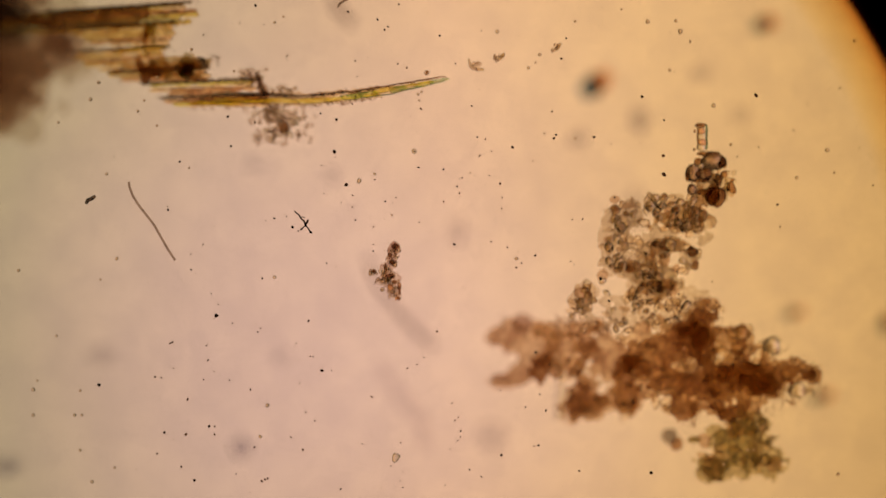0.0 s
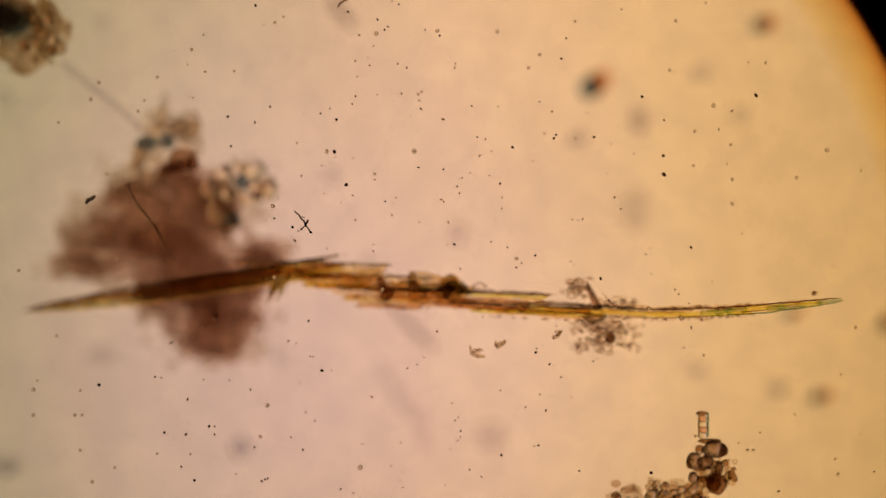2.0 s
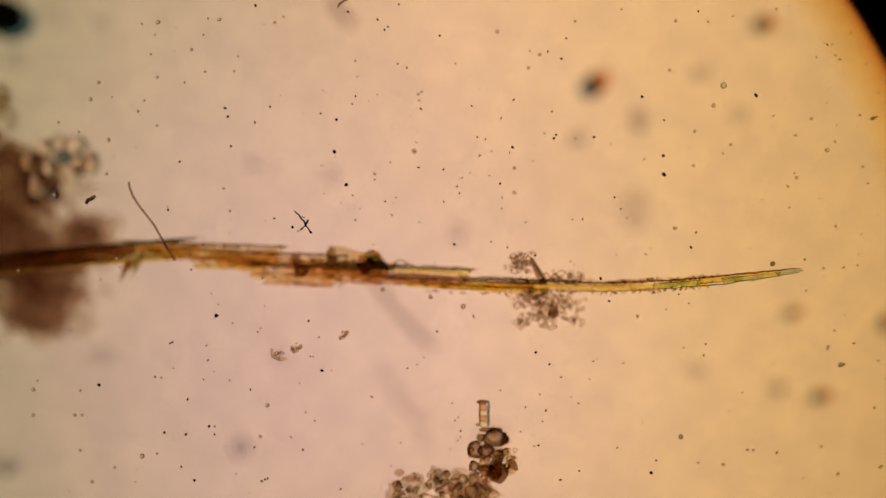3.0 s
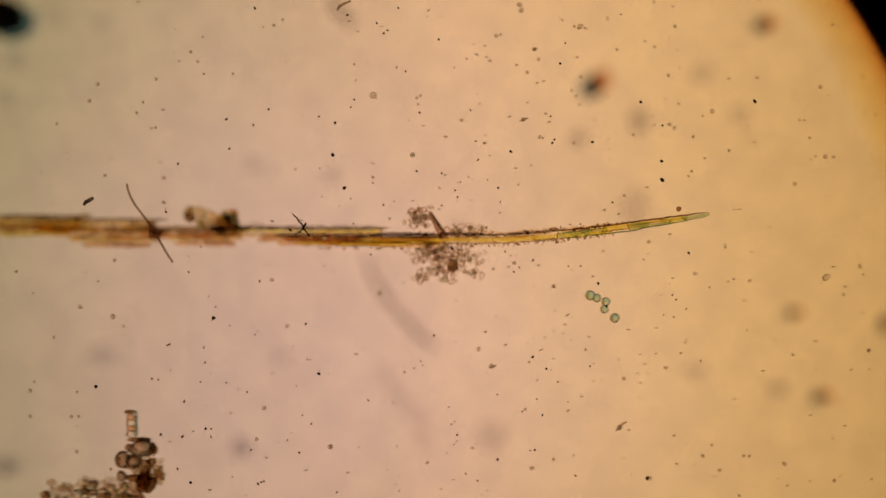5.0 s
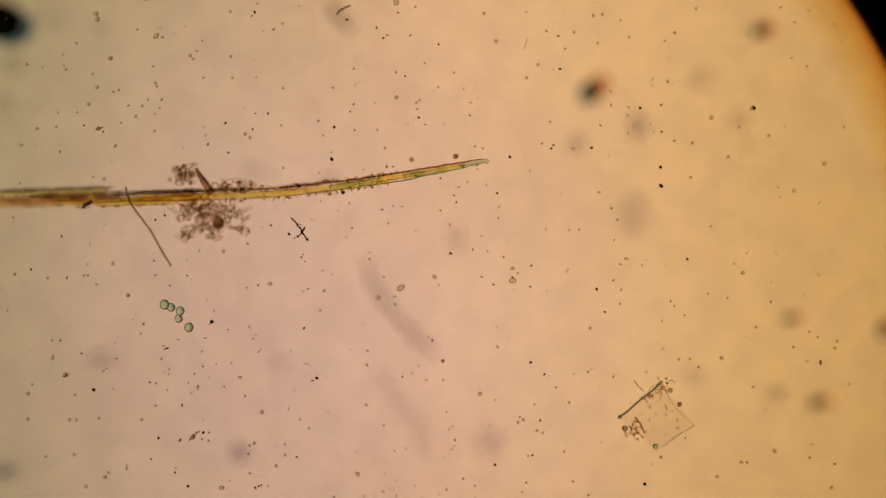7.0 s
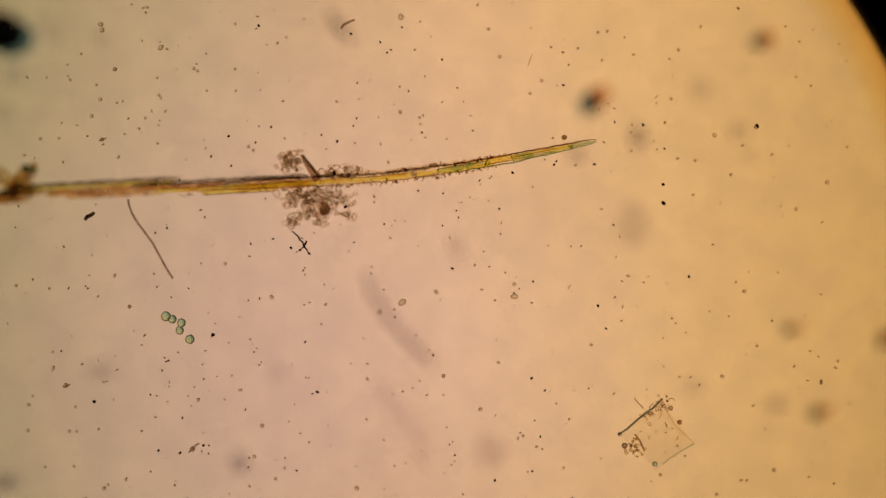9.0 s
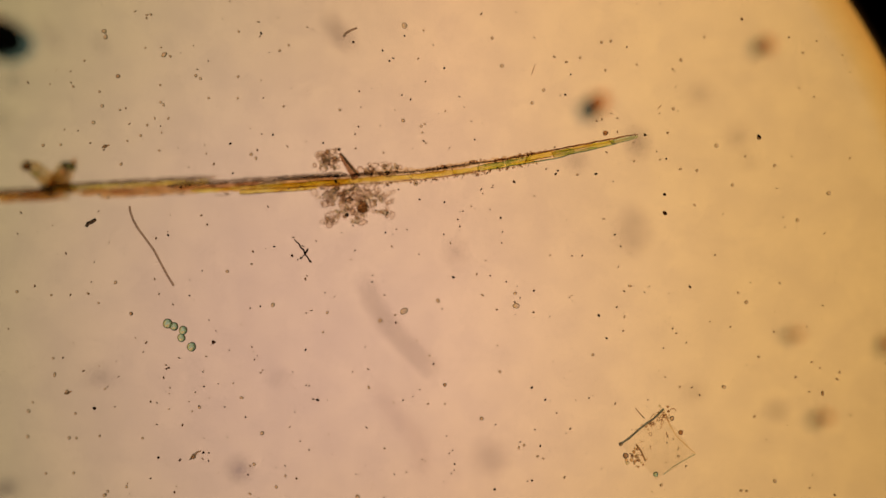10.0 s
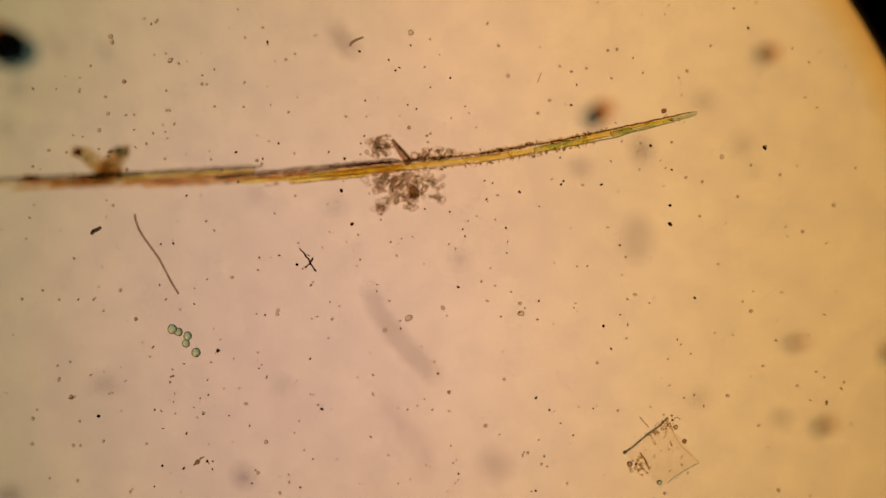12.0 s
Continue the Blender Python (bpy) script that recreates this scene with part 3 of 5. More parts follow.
        grain(x, y, r, M_GRIT if pale else M_DUST, "dust_speck", 0.45, rng.uniform(0.9, 1.6))
    ring_a = ((175, 146, 4.2), (160, 176, 4.2), (278, 137, 3.4), (880, 56, 4.4), (955, 97, 4), (1263, 187, 5), (1464, 266, 5), (1410, 315, 4.2),
              (733, 268, 5.5), (740, 167, 3.4), (746, 163, 3), (742, 178, 2.6), (59, 690, 4.4), (59, 735, 4), (132, 735, 4), (145, 735, 3.4),
              (66, 674, 3.2), (142, 797, 3.6), (163, 853, 4), (203, 828, 3.4), (189, 308, 3.8), (103, 217, 3.4), (100, 595, 3.4), (486, 491, 4))
    for x, y, r in ring_a:
        grain(x, y, r, M_DROP, "droplet", 0.1)
    ring_b = ((339, 88, 3.6), (244, 197, 3.2), (278, 223, 3), (1196, 37, 4), (1185, 124, 3.4), (1230, 232, 3.4), (1227, 293, 3.6), (1293, 256, 3.6),
              (1018, 38, 3.4), (935, 120, 3.4), (1280, 822, 3.8), (1323, 797, 3.4), (1333, 797, 3.2), (1483, 840, 4), (1210, 616, 2.6), (473, 718, 4.6),
              (486, 40, 3), (502, 30, 2.6), (363, 127, 2.8), (414, 126, 2.8), (255, 178, 3), (1018, 245, 2.8), (142, 692, 3), (677, 513, 4.6))
    ring_c = ((663, 308, 3), (693, 381, 2.5), (914, 458, 3.5), (178, 495, 2.8), (33, 479, 4), (207, 458, 4), (461, 773, 4), (832, 306, 2), (943, 285, 2))
    for x, y, r in ring_b + ring_c:
        grain(x, y, r, M_SPECK, "brown_speck", 0.25)
    for x, y in ((733, 268), (528, 409), (533, 405), (519, 403)):
        grain(x, y, 1.7, M_DUST, "dust_speck")
    grain(1338, 169, 3.4, M_DUST, "dust_speck", 0.2, 1.8)
    small = [lump(rng, (*spot(rng.uniform(-40, 1540), rng.uniform(-120, 900), DUST_Z).xy, 0), [rng.uniform(0.6, 1.4) * s] * 3, 1, 0.3) for _ in range(160)]
    v, f = joined(small)
    tagged(mesh_object("fine_dust", v, f, M_SPECK, lens), kind="stuff")
    small = [lump(rng, (*spot(rng.normal(800, 400), rng.normal(430, 330), DUST_Z).xy, 0), [rng.uniform(0.5, 1.1) * s] * 3, 1, 0.3) for _ in range(150)]
    v, f = joined(small)
    tagged(mesh_object("fine_soot", v, f, M_GRIT, lens), kind="stuff")

    def thread(name, pts, r, material, taper=True):
        path = [Vector((*spot(x, y, DUST_Z).xy, 0)) for x, y in pts]
        n = len(path)
        v, f = tube(path, [r * s * (0.6 + 0.4 * math.sin(math.pi * (i + 0.5) / n) if taper else 1) for i in range(n)], 8)
        mesh_object(name, v, f, material, lens)

    thread("hair", [(228, 322), (229, 331), (235, 347), (245, 363), (260, 382), (273, 399), (286, 422), (298, 443), (310, 461)], 2.1, M_HAIR, False)
    thread("twig", [(521, 373), (525, 378), (529, 380), (533, 388), (538, 391), (540, 398), (545, 404), (548, 409), (552, 411)], 1.5, M_DUST)
    thread("twig", [(532, 386), (535, 384), (540, 386)], 0.9, M_DUST)
    thread("twig", [(541, 400), (537, 402), (534, 407), (531, 407)], 1.1, M_DUST)
    thread("twig", [(540, 402), (541, 397), (544, 393), (545, 389)], 2.0, M_DUST)
    thread("twig", [(547, 407), (549, 412), (553, 413)], 1.2, M_DUST)
    thread("rod", [(152, 361), (155, 355), (162, 352), (169, 347)], 3.6, M_ROD)
    thread("curl", [(598, 13), (602, 6), (610, 1), (622, -4)], 2.4, M_HAIR)
    return lens


eyepiece = build_dust()


# ---- the fibre bundle ----
STRETCH = 1.10


def fibre_row(rng, left, right, y, z, radius, cell):
    """Closed cells in a row from left to right, pinched where they meet; y and radius follow x."""
    pieces, x = [], left
    while x < right - 6:
        end = min(right, x + cell * rng.uniform(0.6, 1.5))
        if right - end < 16:
            end = right
        n = max(5, int((end - x) / 7))
        ph = rng.uniform(0, 6.3)
        path, radii = [], []
        for i in range(n + 1):
            q = x + (end - x) * i / n
            k = min(1, 0.55 + 0.9 * i / 2, 0.55 + 0.9 * (n - i) / 2) * (1 + 0.10 * math.sin(q * 0.19 + ph) + rng.normal() * 0.05)
            path.append((q * U, (y(q) + 0.6 * math.sin(q * 0.05 + ph)) * U, (z + 0.8 * math.sin(q * 0.07 + ph)) * U))
            radii.append(radius(q) * k * U)
        pieces.append(tube(path, radii, 8, 0.8))
        x = end
    return pieces


def bundle(parent, seed, length, half, count, short, stagger, materials, cell=60, deep=5.0, shape=None, edge=1.5):
    """A ribbon of thin plant fibres side by side, whose right ends lie near its origin; short: how much of the length the lowest have."""
    rng = np.random.default_rng(seed)
    shape = shape or (lambda x: 1.0)
    pitch = 2 * half / count
    first = None
    for k in range(count):
        u = (k + 0.5) / count * 2 - 1
        right = -rng.uniform(0, 1) * stagger - (6 if k in (0, count - 1) else 0)
        left = -length * (short + (1 - short) * (u + 1) / 2) * rng.uniform(0.9, 1.05)
        z = rng.uniform(-deep, deep)
        lean = rng.normal() * 0.008
        pieces = fibre_row(rng, left, right, lambda x: (u * half + lean * x) * shape(x), z, lambda x: pitch * 0.66 * shape(x), cell)
        v, f = joined(pieces)
        ob = mesh_object("fibre_strand" if first is None else "fibre", v, f, materials[rng.integers(len(materials))], first or parent)
        first = first or ob
        # the dark wall between this fibre and the next, broken here and there
        for dy, mat in ((0.5, M_WALL if rng.random() < 0.6 else M_SEPTUM), (rng.uniform(-0.3, 0.3), M_WALL)):
            walls, x = [], left + rng.uniform(0, 30)
            while x < right - 12:
                end = min(right - 2, x + rng.uniform(30, 120))
                n = max(4, int((end - x) / 8))
                thick = edge * rng.uniform(0.45, 1.0) * (1.0 if dy == 0.5 else 0.6)
                walls.append(tube([((x + (end - x) * i / n) * U, ((u * half + dy * pitch + lean * x) * shape(x) + rng.normal() * 0.35) * U, (z + 4) * U) for i in range(n + 1)],
                                  [thick * rng.uniform(0.6, 1.3) * U * min(1, 0.3 + i, 0.3 + n - i) for i in range(n + 1)], 6))
                x = end + rng.uniform(2, 26 if dy == 0.5 else 60)
            if walls:
                v, f = joined(walls)
                mesh_object("cell_wall", v, f, mat, first)
        # blunt brown end
        h = pitch * 0.5
        v, f = tube([(right * U, (u * half - h) * shape(right) * U, z * U), ((right + 1.5) * U, u * half * shape(right) * U, (z + 1) * U), (right * U, (u * half + h) * shape(right) * U, z * U)],
                    [0.8 * U, 1.1 * U, 0.8 * U], 6)
        mesh_object("end_wall", v, f, M_SEPTUM, first)
    # splinters and torn flecks along both edges
    flecks = []
    for _ in range(int(length / 9)):
        x = -rng.uniform(0, length * 0.9)
        side = 1 if rng.random() < 0.65 else -1
        if side < 0 and x < -length * short:
            continue
        y = side * half * shape(x) * rng.uniform(0.9, 1.12)
        d = rng.uniform(4, 16)
        flecks.append(tube([(x * U, y * U, 3 * U), ((x + d * 0.5) * U, (y + side * rng.uniform(0, 1.5)) * U, 4 * U), ((x + d) * U, (y + side * rng.uniform(-1, 3)) * U, 4 * U)],
                           [0.5 * U, rng.uniform(0.8, 2.2) * U, 0.4 * U], 6))
    v, f = joined(flecks)
    tagged(mesh_object("splinters", v, f, M_WALL, first), kind="stuff")
    return first


def build_fibre():
    fibre = empty("plant_fibre", (0, 0, 0), "yellow-brown bundle of plant fibres with ragged stepped ends", "plant fibre")
    rng = np.random.default_rng(3)
    warm = (M_FIBRE, M_GOLD, M_FIBRE, M_TAN, M_FIBRE_DARK)
    ruddy = (M_FIBRE_DARK, M_TAN, M_FIBRE, M_FIBRE_DARK)
    pale = (M_TAN, M_YELLOW_CELL, M_TAN, M_FIBRE_DARK)

    def taper(x):
        return min(1.0, max(0.04, (x + 825) / 330) ** 0.62)

    parts = {"a": bundle(fibre, 20, 815, 20, 6, 1.0, 60, (M_GOLD, M_FIBRE, M_OLIVE_FIBRE, M_FIBRE_DARK), 80, 4, taper, 1.6),
             "b": bundle(fibre, 21, 410, 25, 6, 0.45, 45, warm, 70, 6, None, 1.5),
             "c": bundle(fibre, 22, 350, 32, 8, 0.5, 50, ruddy, 60, 6, None, 1.5),
             "d": bundle(fibre, 23, 320, 21, 6, 0.5, 50, ruddy, 55, 8, None, 1.4),
             "e": bundle(fibre, 24, 360, 16, 5, 0.6, 60, pale, 70, 6, None, 1.2),
             "f": bundle(fibre, 25, 350, 10, 3, 0.8, 30, pale, 60, 4, None, 1.2)}
    # grey upper edges of the strands that end last
    for key, length, y, z, thick in (("a", 480, 21, 5, 2.6), ("b", 405, 25, 5, 2.9), ("c", 340, 31, 6, 2.7), ("d", 330, 3, 14, 4.6), ("e", 350, 17, 5, 4.6), ("f", 345, 13, 3, 4.6)):
        x, bands = -length, []
        while x < -30:
            end = min(-8, x + rng.uniform(60, 130))
            n = 12
            bands.append(tube([((x + (end - x) * i / n) * U, (y + rng.normal() * 0.5) * U, z * U) for i in range(n + 1)],
                              [thick * rng.uniform(0.88, 1.12) * U * min(1, 0.3 + i / 2, 0.3 + (n - i) / 2) for i in range(n + 1)], 8, 0.8))
            x = end - rng.uniform(4, 14)
        v, f = joined(bands)
        mesh_object("grey_edge", v, f, M_GREY_WALL, parts[key])
    def mid(x):
        return -27 + 47 * max(0, ((x + 170) / 690 - 0.4) / 0.6) ** 1.45

    def room(x):
        """Half the width of the spear at x."""
        return 7.6 * min(1, ((520 - x) / 150) ** 0.34 if x < 519 else 0.05, 0.5 + (x + 170) / 120)

    def along(a, b, off, r, n=12, z=0.0, end=0.5, wob=0.4):
        xs = np.linspace(a, b, n + 1)
        path = [(x * U, (mid(x) + off * room(x) / 7.6 + rng.normal() * wob) * U, z * U) for x in xs]
        radii = [r * (max(0.75, room(x) / 7.6) if r < 2.5 else room(x) / 7.6) * U * (end + (1 - end) * min(1, 4 * i / n, 4 * (n - i) / n)) * rng.uniform(0.93, 1.07) for i, x in enumerate(xs)]
        return tube(path, radii, 10, 0.85)

    v, f = along(-170, 512, 0, 8.4, 60, 0, 0.15, 0.3)
    spear = mesh_object("spear", v, f, M_SHEET, fibre)
    for a, b, off, r, mat in ((-168, -90, 0, 4.4, M_YELLOW_CELL), (-92, 20, -0.5, 4.9, M_YELLOW_CELL), (16, 112, 0.5, 4.7, M_YELLOW_CELL), (108, 190, 0, 5.0, M_YELLOW_CELL),
                              (186, 234, -1, 4.4, M_YELLOW_CELL), (230, 276, 0, 5.4, M_GREEN_CELL), (280, 322, 0, 5.8, M_GREEN_CELL), (316, 368, 2, 4.4, M_YELLOW_CELL),
                              (364, 400, 0, 6.2, M_GREEN_CELL), (402, 428, 1, 5.6, M_CLEAR_SKIN), (426, 470, 0, 6.4, M_GREEN_CELL), (466, 512, 0, 6.6, M_TEAL_CELL), (384, 440, -3.4, 2.8, M_TEAL_CELL), (240, 300, 2.6, 2.6, M_TEAL_CELL), (240, 330, -3.4, 2.6, M_YELLOW_CELL),
                              (110, 170, 2.6, 2.4, M_SHEET), (-60, 60, 2.4, 2.2, M_SHEET), (372, 470, 3.2, 2.4, M_YELLOW_CELL)):
        v, f = along(a, b, off, r, 12, 1, 0.72)
        mesh_object("spear_cell", v, f, mat, spear)
    # a shorter lane below the spear's left end
    for off, r, mat in ((-8, 4.3, M_YELLOW_CELL), (-12, 0.9, M_WALL), (-4.5, 0.8, M_WALL)):
        xs = np.linspace(-206, -62, 14)
        v, f = tube([(x * U, (mid(x) + off + rng.normal() * 0.4) * U, 3 * U) for x in xs], [r * U * min(1, 0.6 + i / 5, 0.4 + (13 - i) / 5) for i in range(14)], 9, 0.8)
        mesh_object("spear_cell" if r > 2 else "outline", v, f, mat, spear)
    # outlines: grey band above, brown edge towards the point, thin edge below
    for a, b, off, r, mat in ((-168, -20, 10.5, 3.4, M_GREY_WALL), (-30, 120, 9.5, 3.2, M_GREY_WALL), (100, 255, 8.6, 2.4, M_GREY_WALL), (240, 385, 7.2, 1.8, M_SEPTUM), (370, 515, 7.4, 1.9, M_SEPTUM),
                              (-150, 60, -6.6, 1.0, M_WALL), (50, 260, -6.6, 0.9, M_WALL), (250, 512, -7.2, 1.2, M_TEAL_WALL), (186, 235, -4.6, 0.8, M_WALL), (316, 368, -3, 0.9, M_WALL),
                              (-60, 30, 4.2, 0.7, M_WALL), (30, 190, 4.6, 0.8, M_WALL), (230, 330, 3.4, 0.7, M_TEAL_WALL), (372, 430, 1.5, 0.6, M_TEAL_WALL)):
        v, f = along(a, b, off, r, 18, 8, 0.4, 0.5)
        mesh_object("outline", v, f, mat, spear)
    for x in (-91, 18, 110, 188, 233, 319, 366, 468):
        h, k = room(x), rng.uniform(-7, 7)
        v, f = tube([((x - k) * U, (mid(x) - h) * U, 5 * U), (x * U, mid(x) * U, 8 * U), ((x + k) * U, (mid(x) + h) * U, 5 * U)], [0.65 * U] * 3, 6)
        mesh_object("cross_wall", v, f, M_WALL, spear)
    # crust of small grains along the spear
    crust, skins = [], []
    for _ in range(120):
        u = rng.random()
        if u < 0.62:
            x = rng.uniform(-70, 350)
            y = mid(x) + rng.uniform(8, 14 if x < 250 else 11)
        elif u < 0.78:
            x = rng.uniform(150, 245)
            y = mid(x) + rng.uniform(7, 15)
        else:
            x = rng.uniform(40, 330)
            y = mid(x) - rng.uniform(7, 12)
        a, b = outlined(rng, (x * U, y * U, 0), (2 * U, 2 * U, 6 * U), 1, 1.1 * U, 2.6 * U, 0.8, 0.5)
        skins.append(a)
        crust.append(b)
    for _ in range(150):
        x = rng.uniform(-60, 340)
        y = mid(x) + (rng.uniform(7, 12) if rng.random() < 0.65 else -rng.uniform(7, 10))
        skins.append(lump(rng, (x * U, y * U, rng.uniform(-4, 6) * U), np.array((rng.uniform(1.5, 4), rng.uniform(1.2, 2.4), 1.6)) * U, 2, 0.3))
    v, f = joined(skins)
    skin = tagged(mesh_object("crust", v, f, M_CRUST, fibre), kind="stuff")
    v, f = joined(crust)
    tagged(mesh_object("grain_rims", v, f, M_THIN_RIM, skin), kind="stuff")
    for a, b, off, r in ((20, 130, 12, 4.6), (110, 250, 10.5, 4.4), (235, 330, 9.5, 3.2)):
        v, f = along(a, b, off, r, 26, -2, 0.3, 1.6)
        mesh_object("crust_bed", v, f, M_SCALE, skin)
    hairs = [tube([(x * U, (mid(x) - 7) * U, 0), ((x - 3) * U, (mid(x) - rng.uniform(11, 16)) * U, 2 * U)], [0.6 * U, 0.4 * U], 5) for x in rng.uniform(60, 330, 9)]
    v, f = joined(hairs)
    tagged(mesh_object("fuzz", v, f, M_RIM, fibre), kind="stuff")
    # floc that clings below and above
    for cx, cy, rx, ry, count, name in ((-30, -50, 18, 14, 22, "clinging_floc"), (-8, -72, 20, 18, 26, "clinging_floc"), (-32, -92, 12, 9, 10, "clinging_floc"), (32, -58, 22, 16, 24, "clinging_floc"),
                                        (22, -92, 12, 16, 14, "clinging_floc"), (60, -60, 10, 14, 10, "clinging_floc"), (68, -86, 12, 8, 8, "clinging_floc"), (4, -42, 34, 9, 22, "clinging_floc"),
                                        (-28, 14, 20, 18, 30, "clinging_floc"), (74, -10, 40, 9, 22, "clinging_floc")):
        low, shift = (-60, -34) if cy < -20 else (0, -14)
        (v, f), (rv, rf) = outlined(rng, ((cx + shift) * U, cy * U, low * U), (rx * 1.15 * U, ry * 1.15 * U, 34 * U), int(count * 1.2), 2.4 * U, 7.5 * U, 0.8, 0.7)
        heap = mesh_object(name, v, f, M_CLEAR_SKIN, fibre, "pale granular floc")
        mesh_object("grain_rims", rv, rf, M_THIN_RIM, heap)
        v, f = grains(rng, ((cx + shift) * U, cy * U, low * U), (rx * U, ry * U, 34 * U), int(count * 0.8), 1.6 * U, 4.4 * U, 2)
        mesh_object("beads", v, f, M_BEAD, heap)
    v, f = lump(rng, (-8 * U, -74 * U, -60 * U), (9 * U, 12 * U, 8 * U), 2, 0.3, False)
    mesh_object("brown_grain", v, f, M_SEPTUM, fibre)
    v, f = tube([(-16 * U, 24 * U, 4 * U), (-8 * U, 10 * U, 4 * U), (2 * U, -6 * U, 4 * U), (12 * U, -22 * U, 4 * U)], [2.8 * U, 5 * U, 7 * U, 9 * U], 8)
    spike = mesh_object("spike", v, f, M_SHEATH, fibre, "brown spike with dark sides")
    for dx, mat in ((5, M_SLATE),):
        v, f = tube([((-16 + dx * 0.6) * U, 24 * U, 7 * U), ((-8 + dx) * U, 10 * U, 8 * U), ((2 + dx * 1.1) * U, -6 * U, 8 * U), ((12 + dx * 1.2) * U, -20 * U, 7 * U)], [1.2 * U, 2 * U, 2.2 * U, 2 * U], 7)
        mesh_object("spike_side", v, f, mat, spike)
    v, f = lump(rng, (458 * U, 29 * U, 4 * U), (4.6 * U, 4.6 * U, 4 * U), 2, 0.3)
    mesh_object("brown_grain", v, f, M_SEPTUM, fibre)
    # dark lumps and a clear loop on the steps
    for x, y, rx, ry in ((-74, 13, 20, 8), (-42, 15, 13, 9), (-94, 11, 12, 7)):
        v, f = grains(rng, (x * U, y * U, 8 * U), (rx * U, ry * U, 6 * U), 6, 4 * U, 7 * U)
        mesh_object("dark_lump", v, f, M_GREY_WALL, parts["d"])
    v, f = lump(rng, (-74 * U, 13 * U, 4 * U), (14 * U, 5 * U, 4 * U), 3, 0.35)
    mesh_object("dark_lump", v, f, M_SHEATH, parts["d"])
    loop = [((-8 + 15 * math.cos(a)) * U, (12 + 15 * math.sin(a)) * U, 8 * U) for a in np.linspace(-0.4, 3.5, 14)]
    v, f = tube(loop, [1.5 * U] * 14, 7)
    mesh_object("clear_loop", v, f, M_GREY_WALL, parts["d"])
    tuft, arm = None, 0
    for pts, radii in ((((-50, 14), (-46, 32), (-36, 50), (-18, 58)), (20, 24, 22, 11)), (((-60, 14), (-82, 36), (-102, 56), (-124, 62)), (20, 20, 17, 13)), (((-76, 20), (-60, 26), (-44, 28)), (18, 22, 15))):
        v, f = tube([(x * U, arm * U, z * U) for x, z in pts], [r * U for r in radii], 9, 0.8)
        g, h = joined([(v, f)] + [grains(rng, (x * U, arm * U, z * U), (r * U, 8 * U, r * U), 2, 4 * U, 7 * U) for (x, z), r in zip(pts, radii)])
        ob = mesh_object("forked_tuft" if tuft is None else "tuft_arm", g, h, M_TUFT, tuft or parts["d"])
        tuft = tuft or ob
        arm += 6
    # the two pale teal lumps paint the tuft's bluish-white highlights
    for x, z, r, mat, name in ((-24, 57, 11, M_TEAL_WALL, "teal_cap"), (-34, 44, 9, M_STALK, "orange_cell"), (-112, 60, 10, M_SEPTUM, "dark_cap"), (-118, 64, 6, M_PALE_TEAL, "highlight_cap"), (-14, 50, 6, M_PALE_TEAL, "highlight_cap"), (-60, 26, 9, M_STALK, "orange_cell"), (-96, 44, 9, M_FRAY, "golden_cell"), (-30, 62, 7, M_SLATE, "slate_cap")):
        v, f = lump(rng, (x * U, -8 * U, z * U), (r * U, r * U, r * 0.8 * U), 2, 0.3)
        mesh_object(name, v, f, mat, tuft)
    # decayed brown sheath round the middle of the longest strand
    xs = list(range(150, 561, 15))
    v, f = tube([(-x * U, (2 * math.sin(x * 0.05) + 2) * U, 2 * U) for x in xs],
                [(20 * min(1, 0.4 + (x - 150) / 90, 0.1 + (570 - x) / 190) + rng.normal() * 1.1) * U for x in xs], 10, 0.5)
    mesh_object("brown_sheath", v, f, M_SHEATH, parts["a"], "dark brown decayed sheath")
    for y0, y1, r, mat in ((18, 18, 2.4, M_SEPTUM), (21, 21, 1.8, M_WALL), (-18, -19, 1.5, M_WALL)):
        xs = np.linspace(-812, -14, 70)
        v, f = tube([(x * U, ((y0 + (y1 - y0) * (x + 812) / 798) * taper(x) + rng.normal() * 0.9) * U, 6 * U) for x in xs],
                    [r * rng.uniform(0.5, 1.4) * U * min(1, 0.3 + i / 6, 0.3 + (69 - i) / 6) for i in range(70)], 7)
        mesh_object("dark_edge", v, f, mat, parts["a"])
    for key, length, half, count in (("a", 300, 20, 110), ("b", 220, 24, 55), ("c", 200, 30, 50), ("d", 150, 20, 20)):
        bits = [lump(rng, (-rng.uniform(10, length) * U, rng.uniform(-1, 1) * half * U, rng.uniform(6, 12) * U), np.array((rng.uniform(2, 7), rng.uniform(1, 2.6), 1.4)) * U, 1, 0.4, False)
                for _ in range(count)]
        v, f = joined(bits)
        tagged(mesh_object("crumbling_bits", v, f, M_FRAY, parts[key]), kind="stuff")
    # a dark spindle with a pale hole near its lower end
    v, f = tube([(-246 * U, 32 * U, 8 * U), (-237 * U, 24 * U, 11 * U), (-226 * U, 12 * U, 13 * U), (-215 * U, 0, 14 * U), (-203 * U, -12 * U, 14 * U)], [4 * U, 8 * U, 10 * U, 9 * U, 5 * U], 9, 0.7)
    spindle = mesh_object("dark_spindle", v, f, M_SHEATH, parts["d"])
    loop = [(-206 * U + 11 * U * math.cos(a), -9 * U + 11 * U * math.sin(a), 14 * U) for a in np.linspace(0, 2 * math.pi, 15)]
    v, f = tube(loop, [4.2 * U] * 15, 7)
    mesh_object("dark_ring", v, f, M_SEPTUM, spindle)
    hairs = []
    for k in range(11):
        x = -140 + rng.uniform(-18, 18)
